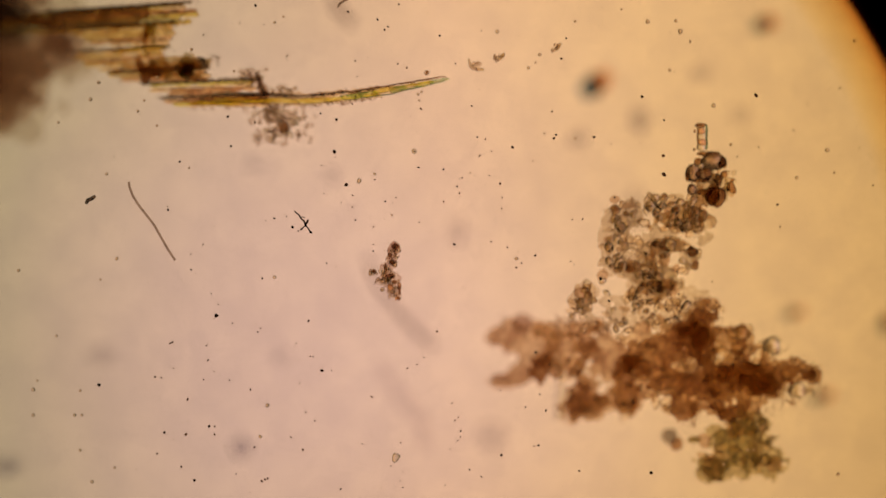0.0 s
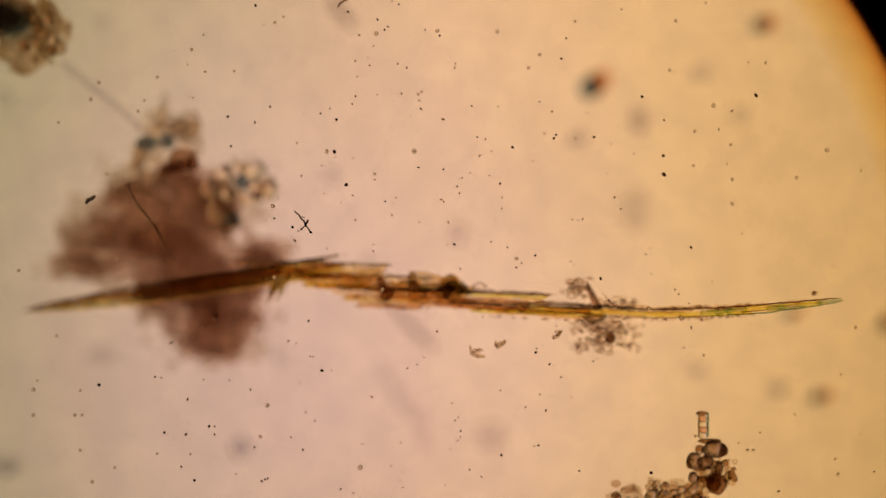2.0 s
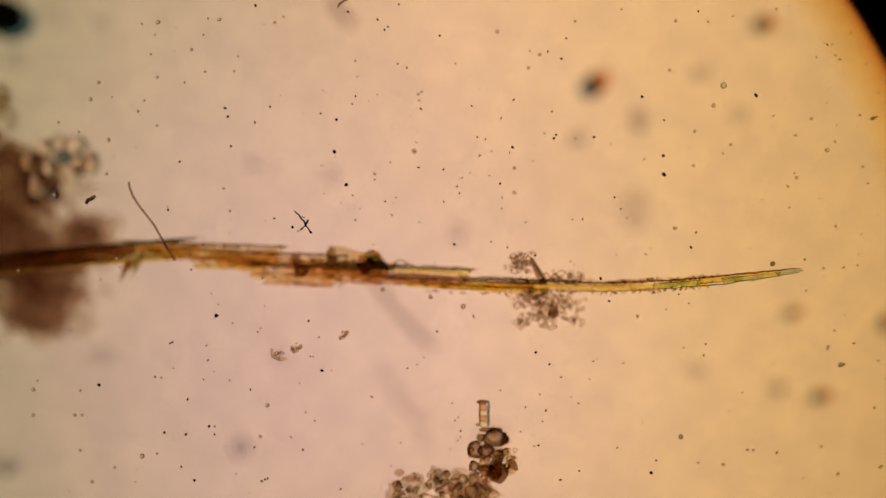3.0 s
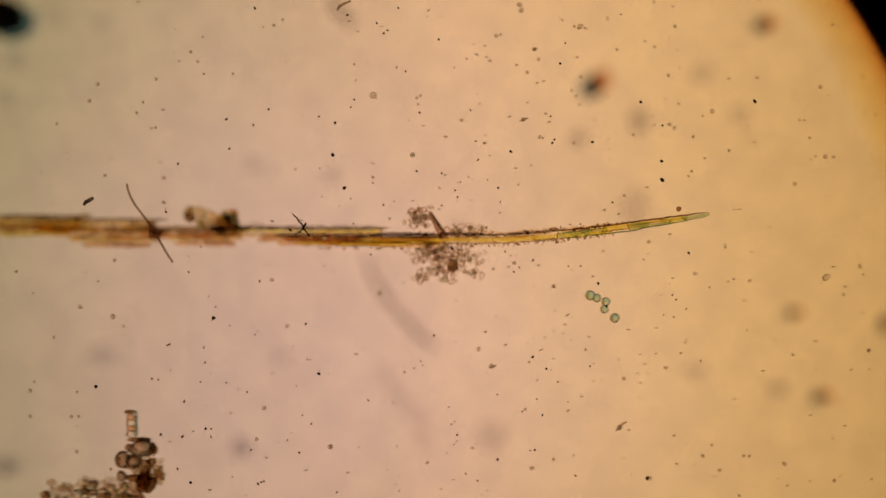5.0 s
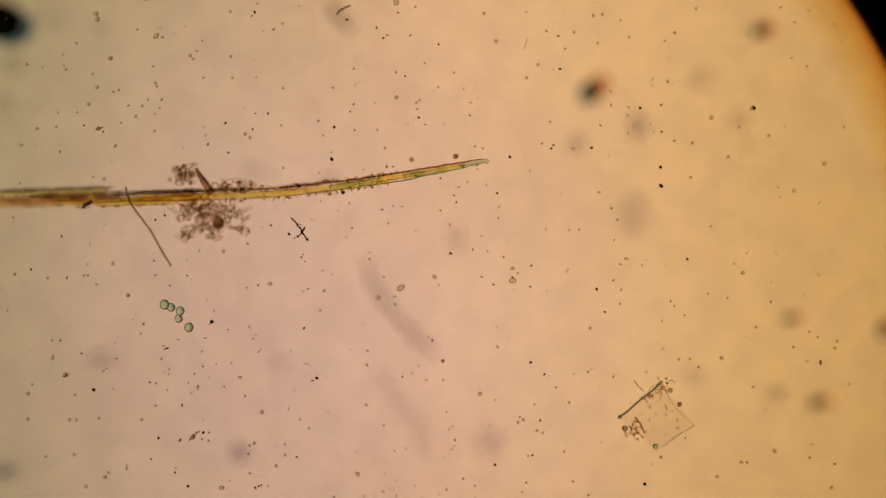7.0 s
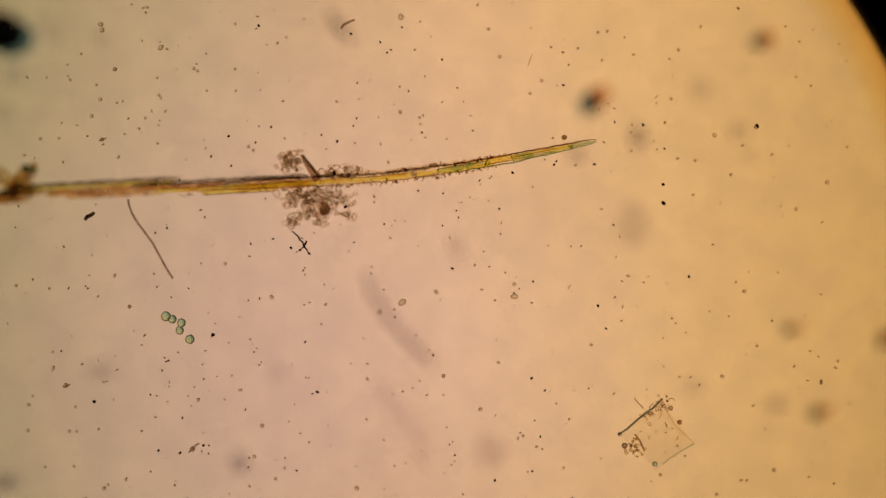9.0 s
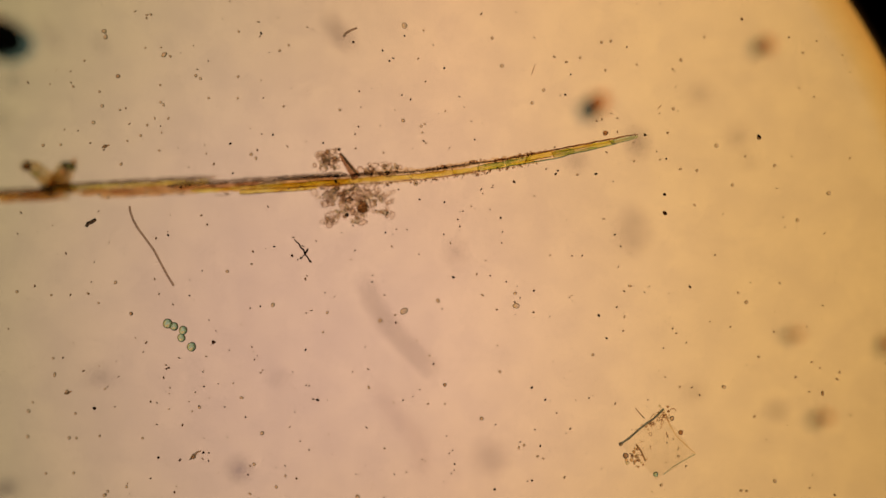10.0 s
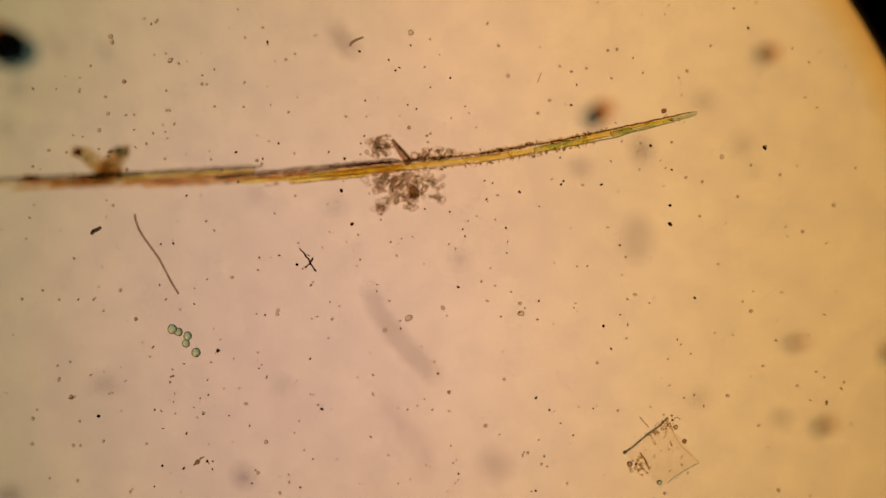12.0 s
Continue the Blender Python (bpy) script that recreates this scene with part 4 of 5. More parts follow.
        hairs.append(tube([(x * U, -17 * U, 0), ((x + rng.normal() * 4) * U, -32 * U, 3 * U), ((x + 4 + rng.normal() * 6) * U, -rng.uniform(46, 74) * U, 5 * U)],
                          [2.2 * U, 2.8 * U, 0.8 * U], 8))
    v, f = joined(hairs)
    mesh_object("hanging_tuft", v, f, M_FRAY, parts["a"], "frayed tuft of torn fibre ends")
    # the whole bundle lies tilted: it is longer than it shows
    for ob in fibre.children_recursive:
        ob.location.x *= STRETCH
        for vert in ob.data.vertices:
            vert.co.x *= STRETCH
    return fibre, parts


fibre, strands = build_fibre()


# ---- flocs ----
def floc(rng, parent, ref, x, y, r, z=-0.01, density=1.0, ry=None, grain=(3.5, 9), beads=True):
    """One heap of thin-skinned grains of a debris flake."""
    ry = ry or r
    s = U * wide(z)
    c = np.array(spot(x, y, z) - ref)
    count = int(14 * density * (r * ry) / 900) + 5
    (v, f), (rv, rf) = outlined(rng, c, (r * s, ry * s, min(r, ry) * s * 0.6), count, grain[0] * s, grain[1] * s)
    heap = mesh_object("floc_heap", v, f, M_SCALE, parent)
    mesh_object("grain_rims", rv, rf, M_RIM, heap)
    if beads:
        v, f = grains(rng, c, (r * s, ry * s, min(r, ry) * s * 0.5), max(4, count // 3), grain[0] * s * 0.7, grain[1] * s)
        mesh_object("beads", v, f, M_FLOC, heap)
    return heap


def body(rng, parent, ref, lobes, z, material, name="flake_body", grow=1.0, ragged=0.3, step=4.0):
    v, f = flake(rng, lobes, z, ref, grow, step, ragged)
    return mesh_object(name, v, f, material, parent)


def ball(rng, parent, ref, x, y, r, z, material, name="globule", ry=None):
    s = U * wide(z)
    v, f = lump(rng, np.array(spot(x, y, z) - ref), (r * s, (ry or r) * s, r * s * 0.8), 3, 0.24, False)
    return mesh_object(name, v, f, material, parent)


def bristles(rng, parent, ref, places, z, length, thick, material):
    """Short frayed threads that stand off a flake's edge; each place gives x, y, the way they point in degrees, and how many."""
    s = U * wide(z)
    out = []
    for x, y, way, count in places:
        for _ in range(count):
            a = math.radians(way + rng.normal() * 24)
            d = length * rng.uniform(0.5, 1.3)
            p = spot(x + rng.normal() * 9, y + rng.normal() * 7, z + rng.uniform(-0.004, 0.004)) - ref
            b = rng.normal() * 0.5
            out.append(tube([p, p + Vector((math.cos(a), math.sin(a), 0)) * d * 0.5 * s, p + Vector((math.cos(a + b), math.sin(a + b), 0)) * d * s],
                            [thick * s * rng.uniform(0.7, 1.4), thick * s, 0.4 * thick * s], 6))
    v, f = joined(out)
    tagged(mesh_object("bristles", v, f, material, parent), kind="stuff")


def build_large_clump():
    ref = spot(1220, 560, -0.024)
    c = empty("debris_clump", ref, "large brown granular debris clump with a dark dense body", "debris")
    rng = np.random.default_rng(8)
    # the pale beaded arm
    arm = ((1112, 380, 34, 28), (1092, 420, 26, 32), (1085, 455, 20, 26), (1160, 362, 24, 18), (1198, 378, 42, 32), (1222, 394, 36, 24), (1158, 442, 30, 26),
           (1125, 478, 32, 18), (1168, 500, 32, 30), (1218, 460, 18, 24), (1030, 530, 26, 26), (1262, 325, 28, 30), (1140, 520, 26, 18))
    body(rng, c, ref, arm, -0.028, M_WISP, "pale_arm", 1.1, 0.4, 3.0)
    body(rng, c, ref, ((1178, 428, 46, 26), (1235, 420, 30, 16), (1150, 480, 50, 40)), -0.034, M_WISP, "pale_arm", 1.0, 0.5, 3.0)
    body(rng, c, ref, ((1205, 388, 46, 28), (1190, 432, 26, 16), (1160, 505, 34, 24), (1115, 475, 26, 14), (1240, 345, 16, 22)), -0.036, M_HAZE, "arm_heart", 1.0, 0.45, 3.0)
    pale = ((1090, 555, 60, 40), (1170, 560, 50, 36), (1130, 530, 44, 36), (1225, 540, 40, 30), (1040, 560, 36, 34))
    body(rng, c, ref, pale, -0.034, M_WISP, "pale_body", 0.9, 0.6, 3.0)
    # the dense body, in layers
    main = ((1230, 612, 84, 52), (1320, 668, 92, 56), (1250, 690, 80, 48), (1390, 660, 42, 30), (1150, 636, 60, 44),
            (1245, 565, 34, 34), (1300, 615, 48, 34), (1180, 668, 52, 40), (1215, 722, 40, 26), (1300, 728, 40, 18), (1430, 664, 26, 15))
    for k, grow in enumerate((0.8, 1.04)):
        body(rng, c, ref, main, -0.046 - 0.006 * k, M_CORE, "dense_body" if k == 0 else "dense_layer", grow, 0.4, 3.5)
    body(rng, c, ref, ((1310, 662, 60, 40), (1225, 590, 46, 40), (1125, 645, 26, 28), (1350, 690, 40, 18)), -0.06, M_HEART, "dense_heart", 1.0, 0.5)
    body(rng, c, ref, ((1305, 660, 56, 38), (1340, 676, 44, 26), (1235, 580, 36, 34), (1122, 640, 18, 18), (1340, 640, 30, 12)), -0.05, M_HEART, "dense_heart", 1.0, 0.5)
    left = ((1040, 615, 60, 40), (1035, 690, 26, 44), (1098, 700, 32, 30), (1020, 718, 22, 26), (985, 592, 34, 28), (962, 640, 32, 26), (1070, 655, 44, 36),
            (1052, 726, 18, 16), (1116, 722, 16, 18), (1075, 712, 22, 14), (1006, 655, 24, 18))
    for k, grow in enumerate((0.75, 1.0)):
        body(rng, c, ref, left, -0.085 - 0.008 * k, M_CORE, "dense_lobe", grow, 0.85, 3.0)
    for x, y, rx, ry in left[1:4] + left[7:]:
        floc(rng, c, ref, x, y, rx * 1.15, -0.08, 0.35, ry * 1.15, (4, 11), beads=False)
    far = ((905, 594, 42, 32), (890, 674, 32, 14), (912, 670, 34, 14), (938, 656, 34, 20), (950, 628, 36, 34), (930, 602, 40, 30), (968, 600, 30, 26))
    body(rng, c, ref, far, -0.13, M_CORE, "far_lobe", 1.05, 0.3)
    for x, y, rx, ry in ((924, 575, 18, 16), (888, 668, 20, 8), (1036, 684, 20, 12)):
        ball(rng, c, ref, x, y, rx, -0.13, M_VEIL, "grey_globule", ry)
    low = ((1310, 785, 62, 34), (1265, 822, 30, 30), (1360, 812, 32, 26), (1330, 752, 44, 20), (1228, 778, 20, 10), (1318, 815, 56, 30), (1290, 790, 44, 28))
    for k, grow in enumerate((0.85, 1.08)):
        body(rng, c, ref, low, -0.06 - 0.008 * k, M_OLIVE, "lower_lobe", grow, 0.45, 3.0)
    for x, y, r in ((1262, 828, 20), (1245, 780, 12), (1372, 822, 14), (1300, 760, 16)):
        ball(rng, c, ref, x, y, r, -0.06, M_FLOC_SKIN, "grey_globule")
    # skins and beads
    for x, y, rx, ry in arm:
        floc(rng, c, ref, x, y, rx * 1.1, -0.024, 0.5, ry * 1.1, (3.5, 10), beads=False)
        s = U * wide(-0.022)
        v, f = grains(rng, np.array(spot(x, y, -0.022) - ref), (rx * s, ry * s, 10 * s), int(rx * ry / 60), 3 * s, 8.5 * s)
        mesh_object("beads", v, f, M_BEAD if rng.random() < 0.7 else M_PALE, c)
    for x, y, rx, ry in pale:
        floc(rng, c, ref, x, y, rx * 0.9, -0.028, 0.3, ry * 0.9, (3, 9), beads=False)
        s = U * wide(-0.026)
        v, f = grains(rng, np.array(spot(x, y, -0.026) - ref), (rx * s, ry * s, 10 * s), int(rx * ry / 220), 3 * s, 7 * s)
        mesh_object("beads", v, f, M_BEAD, c)
    for x, y, rx, ry in main:
        floc(rng, c, ref, x, y, rx, -0.05, 0.16, ry, (4, 13), beads=False)
    for x, y, rx, ry in low[:4]:
        floc(rng, c, ref, x, y, rx * 0.9, -0.055, 0.35, ry * 0.9, (5, 12), beads=False)
    for x, y, rx, ry in ((1365, 612, 22, 16), (1412, 690, 26, 14), (1345, 750, 30, 10), (1310, 588, 14, 12)):
        floc(rng, c, ref, x, y, rx, -0.05, 0.5, ry, (4, 9), beads=False)
        ball(rng, c, ref, x, y, min(rx, ry), -0.05, M_BEAD, "pale_cell")
    bristles(rng, c, ref, ((1432, 662, 20, 26), (1410, 645, 60, 20), (1370, 632, 70, 16), (1330, 625, 60, 18), (1290, 590, 60, 18), (1262, 560, 60, 16), (1225, 545, 100, 18),
                           (1195, 570, 140, 10), (1440, 680, -20, 14), (1400, 700, -50, 12), (1345, 728, -70, 10), (1230, 742, -100, 12), (1170, 690, -160, 12)), -0.045, 13, 0.8, M_THIN_RIM)
    bristles(rng, c, ref, ((990, 572, 110, 16), (1020, 560, 70, 10), (1070, 585, 90, 12), (1130, 672, -60, 10)), -0.06, 14, 0.9, M_THIN_RIM)
    # dark globules at the arm's top and along it
    for x, y, r, ry in ((1262, 284, 22, 15), (1228, 306, 13, 15), (1246, 306, 15, 12), (1224, 334, 10, 10)):
        ball(rng, c, ref, x, y, r, -0.02, M_GLOBULE, "globule", ry)
    for x, y, r, ry in ((1256, 273, 20, 6), (1278, 288, 8, 10), (1236, 286, 9, 6), (1266, 352, 19, 19), (1264, 350, 12, 11), (1240, 319, 18, 5), (1226, 446, 10, 9), (1244, 340, 16, 6), (1218, 312, 5, 9)):
        ball(rng, c, ref, x, y, r, -0.022, M_SEPTUM, "dark_globule", ry)
    for x, y, r, ry in ((1088, 354, 9, 6), (1112, 364, 14, 6), (1066, 488, 9, 12), (1078, 424, 9, 5), (1112, 472, 14, 9), (1150, 510, 22, 11), (1188, 512, 12, 9), (1196, 476, 7, 7),
                        (1160, 440, 10, 10), (1176, 462, 9, 9), (1192, 370, 16, 18), (1240, 380, 12, 14), (1150, 458, 9, 7), (1030, 520, 16, 9), (1040, 530, 10, 7)):
        ball(rng, c, ref, x, y, r, -0.03, M_FLOC_SKIN, "brown_globule", ry * 1.1)
    for x, y, r in ((1240, 294, 5), (1222, 306, 5), (1228, 444, 5), (1150, 366, 9), (1066, 498, 6), (1092, 394, 7), (1188, 434, 10), (1174, 350, 8)):
        ball(rng, c, ref, x, y, r, -0.018, M_BEAD, "clear_bead")
    floc(rng, c, ref, 1282, 322, 20, -0.018, 1.0, 26, (4, 9))
    ball(rng, c, ref, 1184, 774, 15, -0.09, M_GREY_WALL, "grey_globule", 14)
    ball(rng, c, ref, 1197, 786, 12, -0.08, M_SHEATH, "grey_globule", 13)
    # a clear rod beside the left lobe
    v, f = tube([spot(992, 622, -0.1) - ref, spot(990, 680, -0.1) - ref, spot(988, 742, -0.1) - ref], [5 * U, 7 * U, 9 * U], 8)
    mesh_object("clear_rod", v, f, M_CRYSTAL, c)
    # the jointed stalk
    for k in range(4):
        ball(rng, c, ref, 1242, 232 + 10 * k, 8, -0.021, M_STALK if k % 2 == 0 else M_BEAD, "stalk_cell", 6)
    for x in (1234, 1250):
        path = [spot(x + (k % 2), 221 + 11 * k, -0.0205) - ref for k in range(5)]
        v, f = tube(path, [(1.4 if x < 1240 else 2.2) * U] * 5, 6)
        mesh_object("stalk_wall", v, f, M_WALL if x < 1240 else M_TEAL_WALL, c)
    ball(rng, c, ref, 1240, 222, 9, -0.02, M_SEPTUM, "stalk_cap", 4)
    return c, ref


def build_dark_clump():
    z = -0.21
    ref = spot(300, 400, z)
    c = empty("debris_clump", ref, "dark brown blurred debris clump deep in the water", "debris")
    rng = np.random.default_rng(18)
    lobes = ((290, 400, 118, 88), (360, 375, 56, 62), (212, 418, 88, 60), (160, 466, 62, 26), (330, 478, 120, 50), (370, 560, 82, 66),
             (385, 606, 60, 34), (462, 458, 52, 34), (318, 330, 52, 30), (245, 360, 66, 46), (330, 525, 90, 50), (420, 500, 60, 40))
    for k, grow in enumerate((0.8, 0.98, 1.14)):
        body(rng, c, ref, lobes, z - 0.006 * k, M_VEIL, "dense_body" if k == 0 else "veil", grow, 0.4, 5.0)
    body(rng, c, ref, lobes, z - 0.03, M_WISP, "pale_haze", 1.5, 0.5, 6.0)
    body(rng, c, ref, ((300, 430, 80, 50), (370, 555, 40, 40)), z + 0.008, M_VEIL, "dense_heart", 1.0, 0.4, 5.0)
    crest = ((392, 345, 26, 30), (400, 385, 22, 26), (350, 318, 40, 22), (318, 300, 30, 20))
    body(rng, c, ref, crest, z + 0.05, M_VEIL, "crest", 1.0, 0.4, 3.0)
    plume = ((290, 225, 36, 34), (330, 222, 20, 42), (272, 290, 48, 34), (292, 178, 15, 26), (225, 330, 40, 26), (345, 262, 20, 26))
    body(rng, c, ref, plume, z + 0.04, M_WISP, "pale_plume", 1.0, 0.45)
    for x, y, rx, ry in plume[:3] + crest[:2]:
        floc(rng, c, ref, x, y, rx, z + 0.06, 0.25, ry, (8, 16), beads=False)
    for x, y, r, ry in ((322, 282, 27, 20), (300, 296, 16, 12), (340, 290, 14, 12)):
        ball(rng, c, ref, x, y, r, z + 0.1, M_SHEATH, "dark_globule", ry)
    for x, y, r, ry in ((262, 255, 20, 14), (296, 250, 14, 12)):
        ball(rng, c, ref, x, y, r, z + 0.06, M_SLATE, "grey_globule", ry)
    s = U * wide(z)
    path = [spot(x, y, z + 0.05) - ref for x, y in ((250, 230), (215, 195), (170, 160), (110, 110))]
    v, f = tube(path, [6 * s] * 4, 6)
    mesh_object("thread", v, f, M_FAINT, c)
    return c, ref


def build_pale_flake():
    """Pale swollen cells at the edge of the dark clump, higher in the water."""
    z = -0.14
    ref = spot(390, 330, z)
    c = empty("debris_flake", ref, "pale yellowish granular flake beside the dark clump", "debris")
    rng = np.random.default_rng(19)
    for x, y, r, ry, mat in ((398, 308, 15, 14, M_PALE), (428, 322, 13, 12, M_SLATE), (452, 300, 22, 18, M_BEAD), (478, 332, 15, 20, M_BEAD), (448, 352, 16, 13, M_PALE),
                             (404, 340, 13, 15, M_BEAD), (388, 372, 20, 22, M_PALE), (412, 388, 12, 14, M_SLATE), (372, 335, 18, 16, M_BEAD), (432, 296, 10, 10, M_PALE)):
        ball(rng, c, ref, x, y, r, z, mat, "swollen_cell", ry)
    for x, y, rx, ry in ((450, 322, 44, 34), (390, 360, 34, 40)):
        floc(rng, c, ref, x, y, rx, z, 0.2, ry, (8, 15), beads=False)
    return c, ref


def build_corner_clump():
    z = -0.12
    ref = spot(50, 60, z)
    c = empty("debris_clump", ref, "brown debris clump with a pale ragged rim", "debris")
    rng = np.random.default_rng(28)
    body(rng, c, ref, ((25, 45, 56, 60), (45, 105, 40, 24), (0, 20, 56, 44)), z, M_CORE, "dense_body", 1.0, 0.35)
    body(rng, c, ref, ((92, 55, 40, 50), (70, 20, 40, 30)), z + 0.01, M_HAZE, "pale_rim", 1.0, 0.4)
    floc(rng, c, ref, 80, 60, 50, z + 0.03, 0.8, 50, (5, 11))
    return c, ref


def build_small_clump():
    z = -0.01
    ref = spot(690, 490, z)
    c = empty("small_flake", ref, "small greyish-brown granular flake drifting in water", "debris")
    rng = np.random.default_rng(38)
    lobes = ((699, 441, 11, 13), (695, 460, 9, 12), (682, 478, 10, 12), (690, 494, 17, 12), (698, 516, 12, 14), (660, 482, 7, 5), (678, 496, 12, 8))
    body(rng, c, ref, lobes, z - 0.002, M_VEIL, "flake_body", 1.0, 0.4, 2.0)
    for x, y, rx, ry in lobes:
        floc(rng, c, ref, x, y, rx, z, 1.6, ry, (2.2, 5), beads=False)
        s = U * wide(z)
        v, f = grains(rng, np.array(spot(x, y, z) - ref), (rx * s, ry * s, 5 * s), 7, 1.8 * s, 4 * s)
        mesh_object("beads", v, f, M_BEAD, c)
    for x, y, r, ry, mat in ((707, 510, 3, 12, M_SHEATH), (694, 466, 5, 4, M_STALK), (692, 508, 5, 6, M_STALK), (682, 474, 3, 6, M_SEPTUM), (690, 488, 9, 4, M_SHEATH),
                             (698, 500, 5, 4, M_SEPTUM), (704, 528, 5, 4, M_STALK), (662, 480, 4, 4, M_SHEATH), (700, 436, 7, 6, M_SHEATH), (690, 452, 4, 4, M_SEPTUM)):
        ball(rng, c, ref, x, y, r, z + 0.001, mat, "dark_grain", ry)
    return c, ref


def build_bits():
    out = []
    rng = np.random.default_rng(48)
    z = -0.008
    for x, y, a in ((459, 604, 2), (500, 590, 2), (600, 573, 2)):
        ref = spot(x, y, z)
        c = empty("debris_crumb", ref, "tiny grey-brown crumb drifting in water", "debris", "drifting crumbs")
        lobes = [(x - 5 + 8 * k, y + 3 - 6 * (k % 2), 6, 5) for k in range(a)]
        body(rng, c, ref, lobes, z, M_CRUST, "crumb_body", 1.0, 0.4, 1.5)
        bent = ((-14, -12), (-11, 2), (0, 7), (13, 7)) if x < 470 else ((-8, 7), (0, 2), (8, -8))
        v, f = tube([spot(x + i, y + j, z + 0.001) - ref for i, j in bent], [1.8 * U] + [3.2 * U] * (len(bent) - 2) + [2.2 * U], 8)
        mesh_object("bent_rod", v, f, M_PALE, c)
        floc(rng, c, ref, x, y, 9, z + 0.001, 0.6, 6, (2, 4.5), beads=False)
        out.append((c, ref))
    return out


large_clump, dark_clump, corner_clump, small_flake = build_large_clump(), build_dark_clump(), build_corner_clump(), build_small_clump()
crumbs = build_bits()
pale_flake = build_pale_flake()


# ---- cells, crystal and drifting particles ----
def build_cells():
    rng = np.random.default_rng(58)
    out = []
    for x, y, r in ((294, 565, 9), (305, 570, 8), (321, 577, 8), (318, 590, 7.5), (336, 606, 8.5)):
        v, f = lump(rng, (0, 0, 0), (r * U, r * U, r * U * 0.8), 3, 0.06)
        ob = mesh_object("algal_cell", v, f, M_CELL)
        tagged(ob, "round pale green algal cell with a dark rim", "cell", "cluster of algal cells")
        out.append((ob, Vector((x, y))))
    return out


def build_crystal():
    """A thin square plate with one bent dark edge, small grains along its sides."""
    ref = Vector((1160, 775))
    c = empty("crystal_plate", (0, 0, 0), "clear square crystal plate with crumbly edges", "crystal")
    rng = np.random.default_rng(68)

    def q(x, y, z=0.0):
        return Vector(((x - ref.x) * U, -(y - ref.y) * U, z))

    corners = [q(1095, 775), q(1168, 713), q(1226, 792), q(1160, 838)]
    n = 10
    rim = []
    for k in range(4):
        for i in range(n):
            p = corners[k].lerp(corners[(k + 1) % 4], i / n)
            rim.append(p + Vector((rng.normal(), rng.normal(), 0)) * 1.2 * U)
    verts = [(p.x, p.y, z) for z in (-2 * U, 2 * U) for p in rim]
    m = len(rim)
    faces = [list(range(m))[::-1], [m + i for i in range(m)]] + [[i, (i + 1) % m, m + (i + 1) % m, m + i] for i in range(m)]
    mesh_object("plate", verts, faces, M_CRYSTAL, c, smooth=False)

    def edge(name, pts, r, mat):
        v, f = tube([q(x, y, 2 * U) for x, y in pts], [r * U * (1 + 0.3 * math.sin(3 * i)) for i in range(len(pts))], 7)
        mesh_object(name, v, f, mat, c)

    edge("dark_edge", [(1093, 777), (1110, 766), (1128, 750), (1140, 740), (1155, 730), (1172, 713)], 1.9, M_SLATE)
    edge("right_edge", [(1172, 716), (1183, 742), (1195, 762), (1212, 778), (1228, 792)], 1.1, M_SCALE)
    edge("lower_edge", [(1228, 793), (1205, 806), (1185, 818), (1172, 830)], 1.1, M_PALE_TEAL)
    edge("scratch", [(1123, 776), (1132, 788), (1140, 806)], 1.6, M_WALL)
    edge("scratch", [(1122, 712), (1130, 722), (1138, 730)], 1.0, M_SPECK)
    for x, y, r, mat in ((1105, 796, 5, M_GLOBULE), (1158, 829, 5, M_CELL), (1202, 755, 4.5, M_SEPTUM), (1186, 730, 4.5, M_SPECK), (1168, 848, 3, M_SPECK),
                         (1198, 797, 2.5, M_SPECK), (1096, 776, 4, M_SPECK)):
        v, f = lump(rng, q(x, y, 3 * U), [r * U] * 3, 2, 0.15)
        mesh_object("edge_grain", v, f, mat, c)
    chips = [outlined(rng, q(1145 + 38 * k / 24 + rng.normal() * 5, 745 - 22 * k / 24 + rng.normal() * 7, 2 * U), (1 * U, 1 * U, 1 * U), 1, 1.5 * U, 4.5 * U)[1] for k in range(26)]
    chips += [outlined(rng, q(rng.uniform(1120, 1205), rng.uniform(755, 815), 2 * U), (1 * U, 1 * U, 1 * U), 1, 1.2 * U, 2.6 * U)[1] for k in range(14)]
    v, f = joined(chips)
    tagged(mesh_object("chips", v, f, M_FLOC_SKIN, c), kind="stuff")
    pieces = [lump(rng, q(rng.normal(1122, 8), rng.normal(802, 8), 2 * U), [rng.uniform(1.5, 4) * U] * 3, 1, 0.3) for _ in range(22)]
    pieces += [lump(rng, q(x, 1450 - 0.62 * x + rng.normal() * 7, 2 * U), [rng.uniform(1.2, 3) * U] * 3, 1, 0.3) for x in rng.uniform(1140, 1185, 16)]
    v, f = joined(pieces)
    tagged(mesh_object("crumbs", v, f, M_FLOC, c), kind="stuff")
    return c, ref


